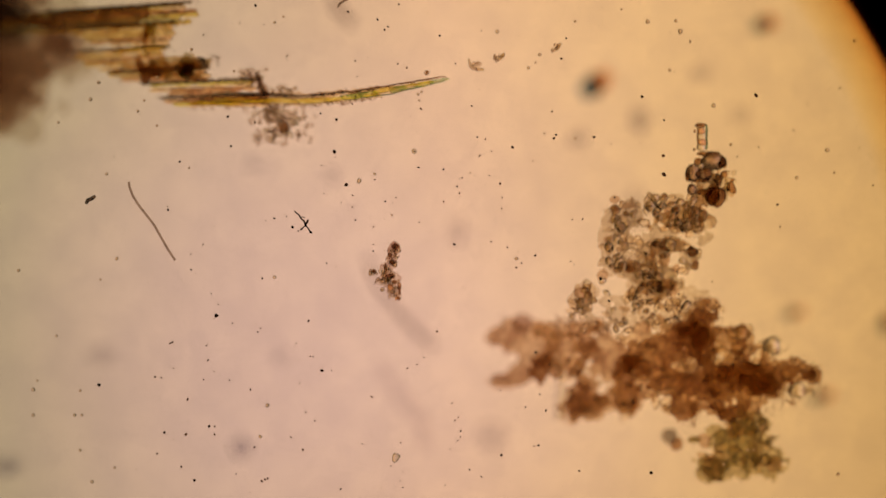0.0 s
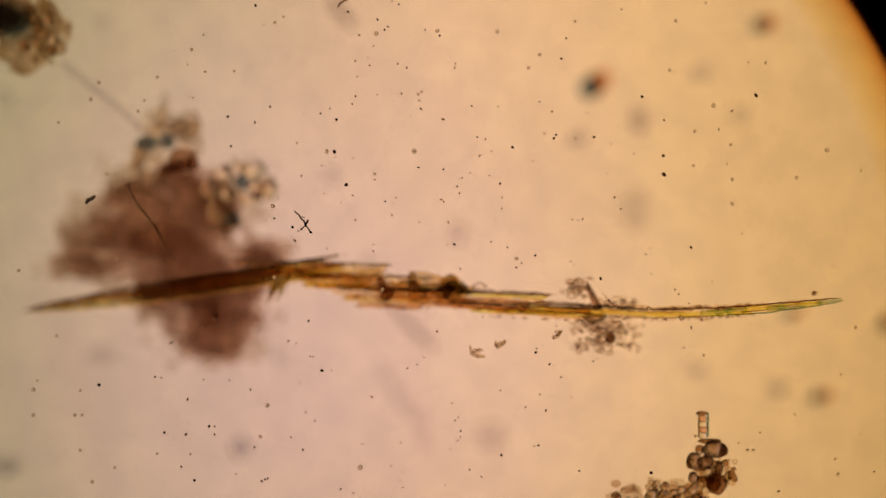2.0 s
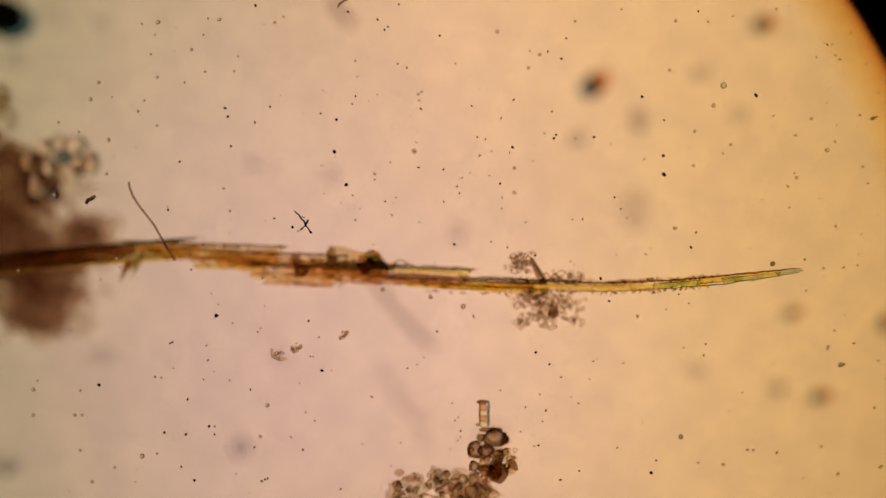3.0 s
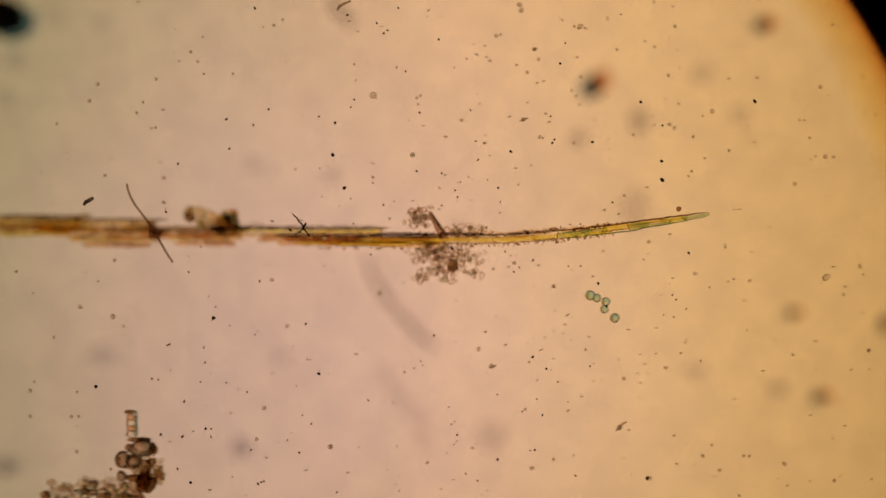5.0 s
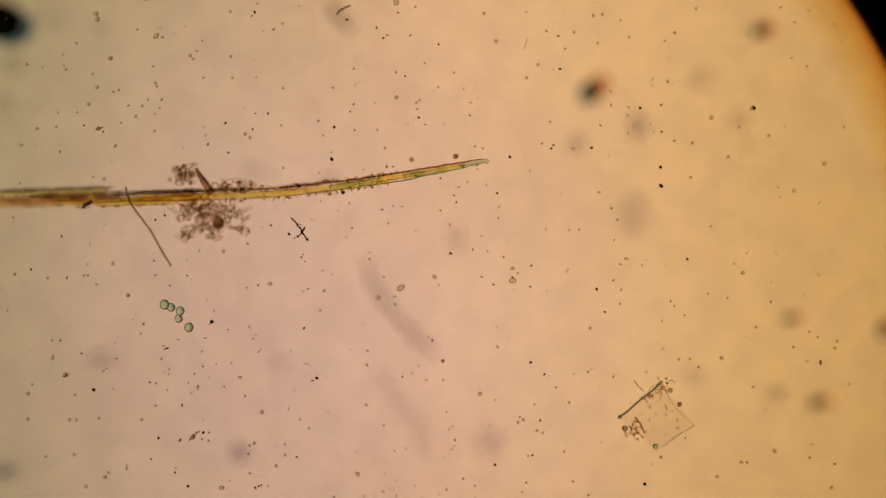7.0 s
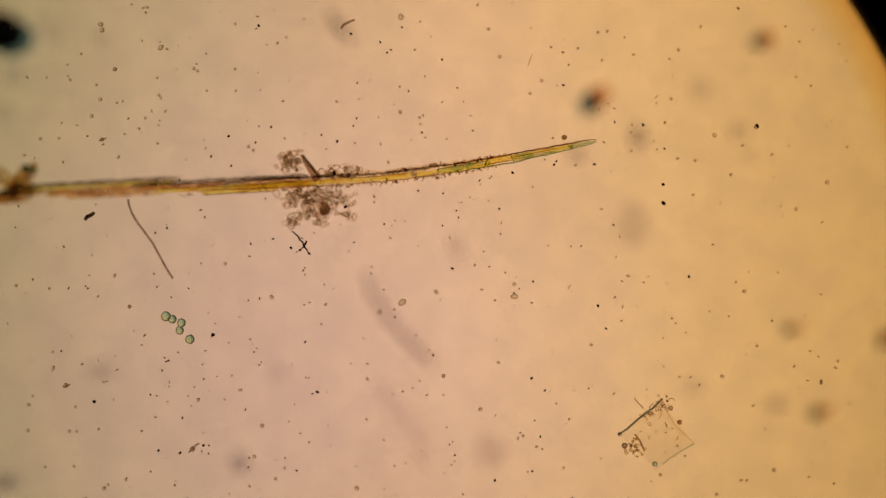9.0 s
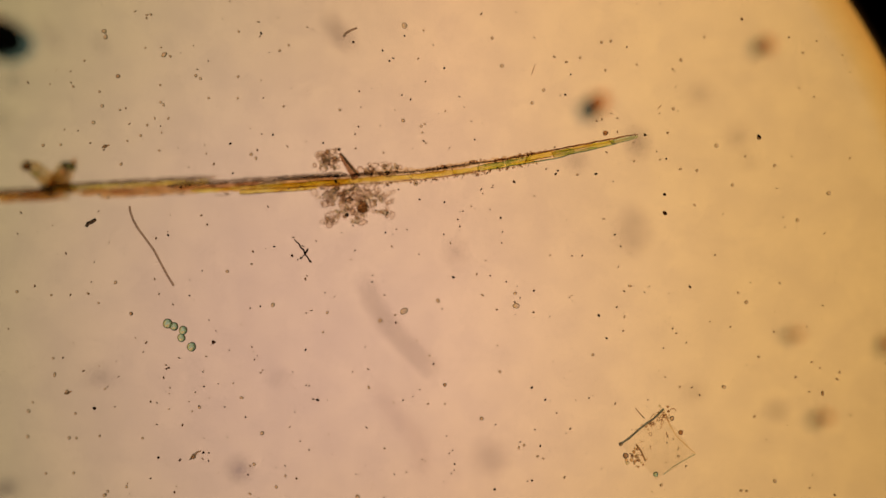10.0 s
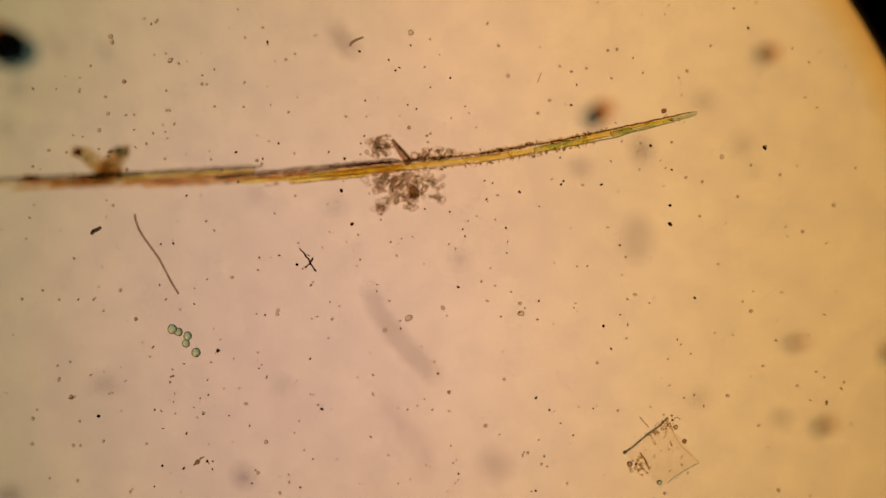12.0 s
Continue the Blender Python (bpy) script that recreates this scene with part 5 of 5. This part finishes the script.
def build_particles():
    rng = np.random.default_rng(78)
    out = []

    def make(x, y, r, kind, z=0.0):
        name, mat, label, cat = {"d": ("dark_particle", M_GLOBULE, "dark round particle drifting in water", "particle"),
                                 "c": ("clear_particle", M_DROP, "clear round droplet drifting in water", "droplet"),
                                 "b": ("brown_particle", M_SPECK, "small brown particle drifting in water", "particle")}[kind]
        r *= 0.66 if kind == "b" else 0.8
        v, f = lump(rng, (0, 0, 0), (r * U * rng.uniform(0.9, 1.4), r * U, r * U * 0.8), 2, 0.3)
        ob = mesh_object(name, v, f, mat)
        tagged(ob, label, cat, "drifting particles")
        out.append((ob, Vector((x, y)), z))

    late = ((229, 548, 4.5, "d"), (711, 543, 7, "c"), (785, 672, 4.5, "d"), (205, 128, 4.5, "d"), (183, 58, 5.5, "b"), (286, 90, 6.5, "b"), (441, 265, 4.5, "b"), (449, 272, 4, "c"),
            (709, 205, 5, "b"), (182, 252, 5, "b"), (711, 36, 5.5, "c"), (399, 472, 4.5, "b"), (576, 545, 3.5, "b"), (772, 523, 4.5, "b"), (850, 731, 5, "b"),
            (650, 677, 4, "b"), (172, 155, 4, "b"), (125, 146, 3.5, "b"), (116, 687, 6, "b"), (94, 656, 4.5, "b"), (340, 800, 7, "b"))
    more = ((910, 532, 6, "c"), (1278, 674, 4.5, "b"), (1453, 685, 4, "d"), (1308, 23, 3.5, "d"), (1112, 496, 4, "b"), (1060, 65, 4, "b"),
            (1303, 507, 3.4, "b"), (350, 131, 4, "c"), (925, 778, 4, "b"), (285, 178, 3.4, "c"), (882, 648, 4, "b"), (631, 870, 5, "b"), (425, 696, 4, "b"),
            (183, 869, 5, "b"), (1369, 840, 4.5, "c"), (480, 530, 4, "c"), (250, 768, 4, "b"), (418, 48, 3.5, "b"), (262, 18, 4, "b"))
    pale_a = ((180, 48, 5), (145, 100, 3), (84, 142, 3), (294, 202, 3), (282, 227, 2.5), (210, 283, 3.5), (73, 250, 3.5), (44, 279, 3), (417, 128, 3),
              (458, 134, 2), (279, 143, 3), (208, 187, 3), (866, 58, 3), (784, 187, 2.5), (597, 186, 3), (688, 294, 3), (1076, 63, 3.5),
              (1122, 104, 2.5), (1067, 114, 3), (1186, 112, 2.8), (1120, 228, 2.5), (1164, 272, 2.4), (1118, 275, 2.5), (1200, 289, 2.8), (1339, 233, 5),
              (1315, 266, 3), (1397, 266, 2), (1367, 282, 3), (1416, 82, 3), (1500, 269, 2.5), (1191, 143, 2))
    pale_b = ((1410, 145, 2.5), (1242, 55, 3), (183, 681, 3), (222, 854, 3), (79, 831, 3), (390, 891, 5), (440, 866, 3), (350, 713, 4), (462, 647, 2),
              (503, 834, 3), (487, 853, 4), (174, 764, 3), (916, 783, 3), (949, 798, 2.8), (959, 802, 2.5), (866, 788, 2), (676, 902, 2.5),
              (678, 785, 2.5), (717, 827, 2), (785, 706, 2.5), (1046, 618, 3.5), (1181, 509, 2), (1340, 621, 3), (1174, 657, 2), (1483, 648, 3),
              (1479, 660, 3), (1434, 630, 2.5), (1448, 640, 3), (1317, 524, 4), (1333, 726, 3))
    for p in late + more:
        make(*p)
    for x, y, r in pale_a + pale_b:
        make(x, y, r * 1.15, "b")
    n = len(out)
    early = ((280, 40, 5, "b"), (388, 35, 5, "b"), (192, 248, 5, "b"), (1281, 152, 7, "c"), (910, 298, 4.5, "b"), (910, 341, 4.5, "b"), (762, 525, 5, "b"),
             (820, 543, 6, "b"), (1205, 773, 5, "d"), (252, 808, 6, "b"), (97, 345, 5, "b"), (1195, 405, 5, "b"), (845, 752, 4, "b"), (1128, 560, 4, "b"), (316, 1297, 9, "c"))
    for p in early:
        make(*p)
    return out[:n], out[n:]


def build_fine(seed, x0, x1, y0, y1, count, label):
    """A haze of fine particles in the water that drifts as one."""
    rng = np.random.default_rng(seed)
    pieces = []
    for _ in range(count):
        p = spot(rng.uniform(x0, x1), rng.uniform(y0, y1), 0)
        pieces.append(lump(rng, (p.x, p.y, rng.uniform(-0.006, 0.002)), np.array((rng.uniform(1.2, 3.4), rng.uniform(1.0, 2.2), 1.2)) * U, 1, 0.3))
    v, f = joined(pieces)
    ob = mesh_object("fine_particles", v, f, M_SPECK)
    return tagged(ob, label, "particles", kind="stuff")


def build_fragment(name, pts, r, material, label):
    """A small bent rod that drifts with the late particles."""
    ref = Vector(pts[0])
    v, f = tube([((x - ref.x) * U, (ref.y - y) * U, 0) for x, y in pts], [r * U * (1 if 0 < i < len(pts) - 1 else 0.6) for i in range(len(pts))], 8, 0.7)
    ob = mesh_object(name, v, f, material)
    return tagged(ob, label, "fragment", "drifting fragments"), ref


fragments = [build_fragment("bent_fragment", [(333, 806), (341, 800), (346, 793), (353, 790)], 2.0, M_SPECK, "brown bent fragment drifting in water"),
             build_fragment("rod_fragment", [(176, 254), (181, 252), (190, 249)], 2.2, M_SPECK, "short brown rod drifting in water"),
             build_fragment("rod_fragment", [(111, 689), (117, 689), (124, 685)], 2.2, M_SPECK, "short brown rod drifting in water"),
             build_fragment("thread_fragment", [(936, 124), (939, 114), (943, 104)], 1.3, M_CRUST, "pale thin thread drifting in water"),
             build_fragment("thread_fragment", [(1160, 182), (1166, 176)], 1.8, M_CRUST, "pale thin thread drifting in water")]
fine_late = build_fine(88, -60, 1640, -100, 950, 240, "fine brown particles drifting together in the water")
fine_early = build_fine(98, -60, 2300, -100, 900, 150, "fine brown particles swept along with the flakes")
cells, crystal = build_cells(), build_crystal()
late_particles, early_particles = build_particles()


# ---- what moves ----
def glide(table, t):
    """Values of a table of (seconds, values...) at t, straight between its rows."""
    ts = [r[0] for r in table]
    return [float(np.interp(t, ts, [r[k] for r in table])) for k in range(1, len(table[0]))]


# drift of the eyepiece dust: seconds, x, y, turn (radians, clockwise) about (384, 560)
DUST_DRIFT = ((0, 0, 0, 0), (3, 0, 0, 0), (3.5, -3, 2, 0.001), (5.5, -5, 4, 0.0076), (6, -5, 4, 0.0078), (6.5, -6, 8, 0.010), (7, -8, 11, 0.0117),
              (9, -6, 34, 0.021), (9.5, -6, 39, 0.024), (10, -5, 47, 0.027), (10.5, -2, 56, 0.0295), (11, 0, 59, 0.031), (11.5, 1, 60, 0.032), (12, 3, 62, 0.0325))
DIRT_DRIFT = ((0, 0, 0), (3.5, -1, 0), (6, 0, 1), (6.5, -1, 5), (7, -3, 9), (9, -3, 28), (9.5, -3, 31), (10, -4, 39), (10.5, -2, 45), (11, 0, 48), (11.5, 2, 50), (12, 4, 52))
# drift of the early flakes from their place at the start
EARLY = ((0, 0, 0), (0.4, -12, 80), (0.5, -13, 101), (0.8, -16, 140), (1, -15, 156), (1.2, -14, 232), (1.5, -6, 403), (1.6, -6, 426), (2, 2, 507), (2.2, -17, 508),
         (2.3, -150, 500), (2.4, -250, 494), (2.5, -305, 487), (2.6, -368, 487), (2.8, -384, 487), (3, -384, 487), (3.2, -424, 487), (3.5, -617, 491), (3.7, -721, 499),
         (5.3, -1137, 508), (5.5, -1245, 518), (6, -1360, 518), (6.5, -1780, 520), (7, -1800, 522), (9, -1800, 545), (12, -1790, 565))
# how far each crumb swings on when the slide jerks back at 2 s
CRUMB_SWING = ((35, 25), (26, 28), (9, 21))
# drift of the late particles from their place at 9.5 s, with a turn about the cells
LATE = ((0, 1760, -545, -0.02), (1.2, 1750, -300, -0.02), (2, 1760, -45, -0.02), (2.2, 1745, -45, -0.02), (2.5, 1450, -45, -0.02), (3, 1370, -45, -0.02), (3.5, 1130, -43, -0.02),
        (3.7, 1023, -43, -0.02), (5.3, 643, -42, -0.02), (5.5, 547, -38, -0.018), (5.7, 500, -36, -0.017), (6, 435, -36, -0.017), (6.1, 340, -34, -0.017), (6.2, 211, -33, -0.016),
        (6.3, 90, -32, -0.015), (6.4, 36, -30, -0.015), (6.5, 20, -29, -0.015), (6.8, 2, -27, -0.015), (7, -2, -26, -0.015), (7.2, -3, -25, -0.014), (9, 0, -5, -0.003), (9.5, 0, 0, 0),
        (10, 3, 8, 0.003), (10.5, 5, 17, 0.005), (11, 8, 26, 0.008), (11.5, 9, 28, 0.008), (12, 11, 18, 0.009))
# the deep dark clump, with its turn in degrees
DARK = ((0, -338, -428, -17), (0.5, -275, -308, -6), (1, -190, -265, 0), (1.2, -150, -195, 0), (1.5, -90, -75, 0), (2, 0, 0, 0), (2.2, 12, 0, 0), (2.3, -92, -10, 0), (2.4, -184, -22, 0),
        (2.5, -283, -33, 0), (2.6, -310, -40, 0), (3, -315, -45, 0), (3.2, -330, -45, 0), (3.5, -500, -50, 0), (3.7, -640, -50, 0), (5.3, -1100, -50, 0), (12, -1900, -50, 0))
# the fibre: seconds, place of its spike, part of its length that shows, turn in degrees
FIBRE = ((0, 466, 152, 0.67, -2), (0.4, 587, 203, 0.64, -2), (0.5, 613, 216, 0.64, -2), (0.8, 700, 241, 0.65, -2), (1, 757, 252, 0.66, -2), (1.2, 805, 311, 0.68, -2),
         (1.5, 908, 460, 0.706, -2.1), (1.6, 935, 478, 0.72, -2.1), (2, 1053, 525, 0.82, -2), (2.2, 1098, 510, 0.825, -2), (2.3, 1000, 505, 0.825, -2), (2.4, 942, 500, 0.825, -2),
         (2.5, 908, 497, 0.825, -2), (2.6, 860, 495, 0.835, -2), (2.8, 905, 488, 0.865, -2), (3, 955, 480, 0.885, -2), (3.2, 966, 478, 0.885, -2), (3.5, 860, 456, 0.885, -1.4),
         (3.7, 797, 452, 0.885, -1.2), (5.3, 765, 385, 0.933, 0), (5.5, 703, 376, 0.935, 0.1), (5.7, 690, 362, 0.937, 0.1), (6, 668, 355, 0.942, 0.7), (6.1, 592, 352, 0.945, 0.8),
         (6.2, 480, 347, 0.95, 1.0), (6.3, 370, 342, 0.957, 1.2), (6.4, 320, 340, 0.965, 1.3), (6.5, 319, 340, 0.966, 1.3), (7, 364, 321, 0.967, 1.5), (7.2, 380, 317, 0.967, 1.6),
         (9, 552, 297, 0.973, 2.6), (9.5, 588, 295, 0.973, 3.0), (10, 620, 294, 0.98, 3.2), (10.5, 648, 292, 0.985, 3.3), (11, 676, 290, 0.99, 3.7), (11.5, 692, 285, 0.995, 4.1),
         (12, 713, 269, 1.0, 4.9))
# how much further the spear leans than the strands
LEAN = ((0, -2.0), (0.5, -1.9), (1, -1.9), (1.5, -1.6), (2, -0.9), (2.5, 0), (12, 0))
# slide of each strand along and across the bundle, with a lean in degrees
SLIDE_T = (0, 0.5, 1, 1.5, 2, 2.5, 3, 3.7, 5.3, 9, 12)
SLIDE = {"a": ((-187, -330, -452, -547, -548, -654, -681, -860, -1080, -1250, -1300), (125, 96, 80, 56, 40, 27, 20, 20, 6, -4, -10), (0, 2, 3.5, 5.5, 7.5, 6.5, 5, 3, 1, 0, 0)),
         "b": ((-228, -330, -400, -436, -440, -492, -503, -560, -690, -950, -1000), (84, 61, 47, 30, 21, 8, 5, 4, -7, -12, -14), None),
         "c": ((-237, -265, -290, -309, -345, -373, -384, -440, -545, -800, -850), (35, 24, 13, 2, -5, -12, -13, -14, -17, -15, -15), None),
         "d": ((-120, -180, -215, -238, -245, -260, -275, -300, -365, -475, -462), (25, 13, 3, -4, -9, -14, -15, -17, -22, -28, -8), (0, 0, 0, 0, 0, 0, 0, 0, 0, 0, -2.5)),
         "e": ((-17, -40, -60, -82, -95, -115, -130, -120, -110, -240, -250), (-5, -9, -12, -14, -16, -18, -18, -20, -23, -22, -19), (0, 0, 0, 0, 0, 0, 0, 0, 0, 0, -2)),
         "f": ((30, 30, 30, 30, 25, 20, 20, 15, 10, 0, 0), (-26, -28, -30, -32, -33, -33, -33, -32, -31, -26, -26), None)}
# how far each strand lies below the spear once the bundle has turned on edge
DEEP = {"a": -0.05, "b": -0.045, "c": -0.04, "d": -0.05, "e": -0.03, "f": -0.008}
SINKING = ((0, 0), (3, 0), (5.3, 0.5), (9, 1), (12, 1))
ROLL = (0, -8, -15, -21, -27, -29, -31, -36, -46, -83, -90)
# the stage sinks a little out of focus near the end
SINK = ((0, 0), (11.05, 0), (11.3, -0.055), (11.6, -0.06), (11.8, -0.045), (12, -0.006))


def times_of(*tables):
    return sorted({float(r[0]) for t in tables for r in t} | {0.0, 12.0})


def lay(t):
    """The fibre's place, the part of its length that shows, its true slope (cosine), turn and height at t."""
    x, y, show, turn = glide(FIBRE, t)
    show *= float(np.interp(t, (5.5, 6.5, 9), (1.0, 1.032, 1.022)))
    sink = glide(SINK, t)[0]
    true = min(0.999, show * wide(sink) / STRETCH)
    turn += glide(LEAN, t)[0]
    return x, y, show, true, turn, -0.045 * math.sqrt(1 - true * true) + sink


def motions():
    rows = []
    for t in times_of(DUST_DRIFT):
        dx, dy, turn = glide(DUST_DRIFT, t)
        pivot = spot(384, 560, DUST_Z).xy
        s = U * wide(DUST_Z)
        rot = Matrix.Rotation(-turn, 4, "Z")
        m = Matrix.Translation((pivot.x + dx * s, pivot.y - dy * s, DUST_Z)) @ rot @ Matrix.Translation((-pivot.x, -pivot.y, 0))
        rows.append((t, m))
    walk(eyepiece, rows)
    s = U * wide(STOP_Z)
    # the painted fringe slides out under the black ring
    walk(edge_fringe, [(t, pose(d * 0.87 * s, d * 0.5 * s, 0.010)) for t, d in ((0, 0), (6.6, 0), (7.2, 3), (8.8, 22), (12, 24))])
    s = U * wide(DIRT_Z)
    walk(condenser, [(t, pose(dx * s, -dy * s, DIRT_Z)) for t, dx, dy in DIRT_DRIFT])

    rows = []
    for t in times_of(FIBRE, SINK):
        x, y, show, true, turn, z = lay(t)
        tilt = math.degrees(math.acos(true))
        p = spot(x, y, z)
        rows.append((t, pose(p.x, p.y, p.z, 0, 0, turn) @ pose(0, 0, 0, 0, -tilt, 0)))
    walk(fibre, rows)
    for key, (along, across, lean) in SLIDE.items():
        rows = []
        for t in times_of(FIBRE, SINK):
            a, b = float(np.interp(t, SLIDE_T, along)), float(np.interp(t, SLIDE_T, across))
            c = float(np.interp(t, SLIDE_T, lean)) if lean else 0
            roll = float(np.interp(t, SLIDE_T, ROLL)) * {"e": 0.4, "f": 0}.get(key, 1.0)
            deep = DEEP[key] * glide(SINKING, t)[0]
            x, y, seen, show, turn, z0 = lay(t)
            dip = math.sqrt(1 - show * show)
            lean_off = glide(LEAN, t)[0]
            b -= a * seen * math.tan(radians(lean_off))
            c -= lean_off
            p, far = spot(x, y, z0), x + a * seen - 784
            a = (far * wide(z0 + deep * show) - p.x / U + deep * dip / U) / (show + far * U * dip / EYE_Z)
            b = (441 - y + b) * wide(z0 + a * dip * U + deep * show) - p.y / U
            rows.append((t, pose(a * U, b * U, deep, roll, 0, c)))
        walk(strands[key], rows)

    def drift(ob, ref, table, start=(0, 0)):
        s = U * wide(ref.z)
        walk(ob, [(r[0], pose(ref.x + (r[1] - start[0]) * s, ref.y - (r[2] - start[1]) * s, ref.z, 0, 0, r[3] if len(r) > 3 else 0)) for r in table])

    drift(large_clump[0], large_clump[1], EARLY)
    drift(small_flake[0], small_flake[1], EARLY)
    drift(dark_clump[0], dark_clump[1], DARK)
    drift(pale_flake[0], pale_flake[1], DARK)
    drift(corner_clump[0], corner_clump[1], DARK)
    for (ob, ref), (dx, dy) in zip(crumbs, CRUMB_SWING):
        swing = [(t, x + dx * min(1, max(0, (t - 2) / 0.3)), y + dy * min(1, max(0, (t - 2) / 0.3))) for t, x, y in EARLY]
        drift(ob, ref, swing, (-384, 487))
    for ob, p, z in early_particles:
        drift(ob, spot(p.x, p.y, z), EARLY, (-384, 487))

    drift(fine_early, Vector((0, 0, 0)), EARLY, (-384, 487))

    def late(ob, p, z=0.0):
        rows = []
        for t in times_of(LATE, SINK):
            dx, dy, turn = glide(LATE, t)
            h = z + glide(SINK, t)[0]
            q = Vector((p.x - 317, p.y - 588))
            c, s = math.cos(turn), math.sin(turn)
            w = spot(317 + dx + q.x * c - q.y * s, 588 + dy + q.x * s + q.y * c, h)
            rows.append((t, pose(w.x, w.y, w.z, 0, 0, -math.degrees(turn))))
        walk(ob, rows)

    for ob, p in cells + fragments:
        late(ob, p)
    late(crystal[0], crystal[1])
    late(fine_late, Vector((784, 441)))
    for ob, p, z in late_particles:
        late(ob, p, z)


motions()
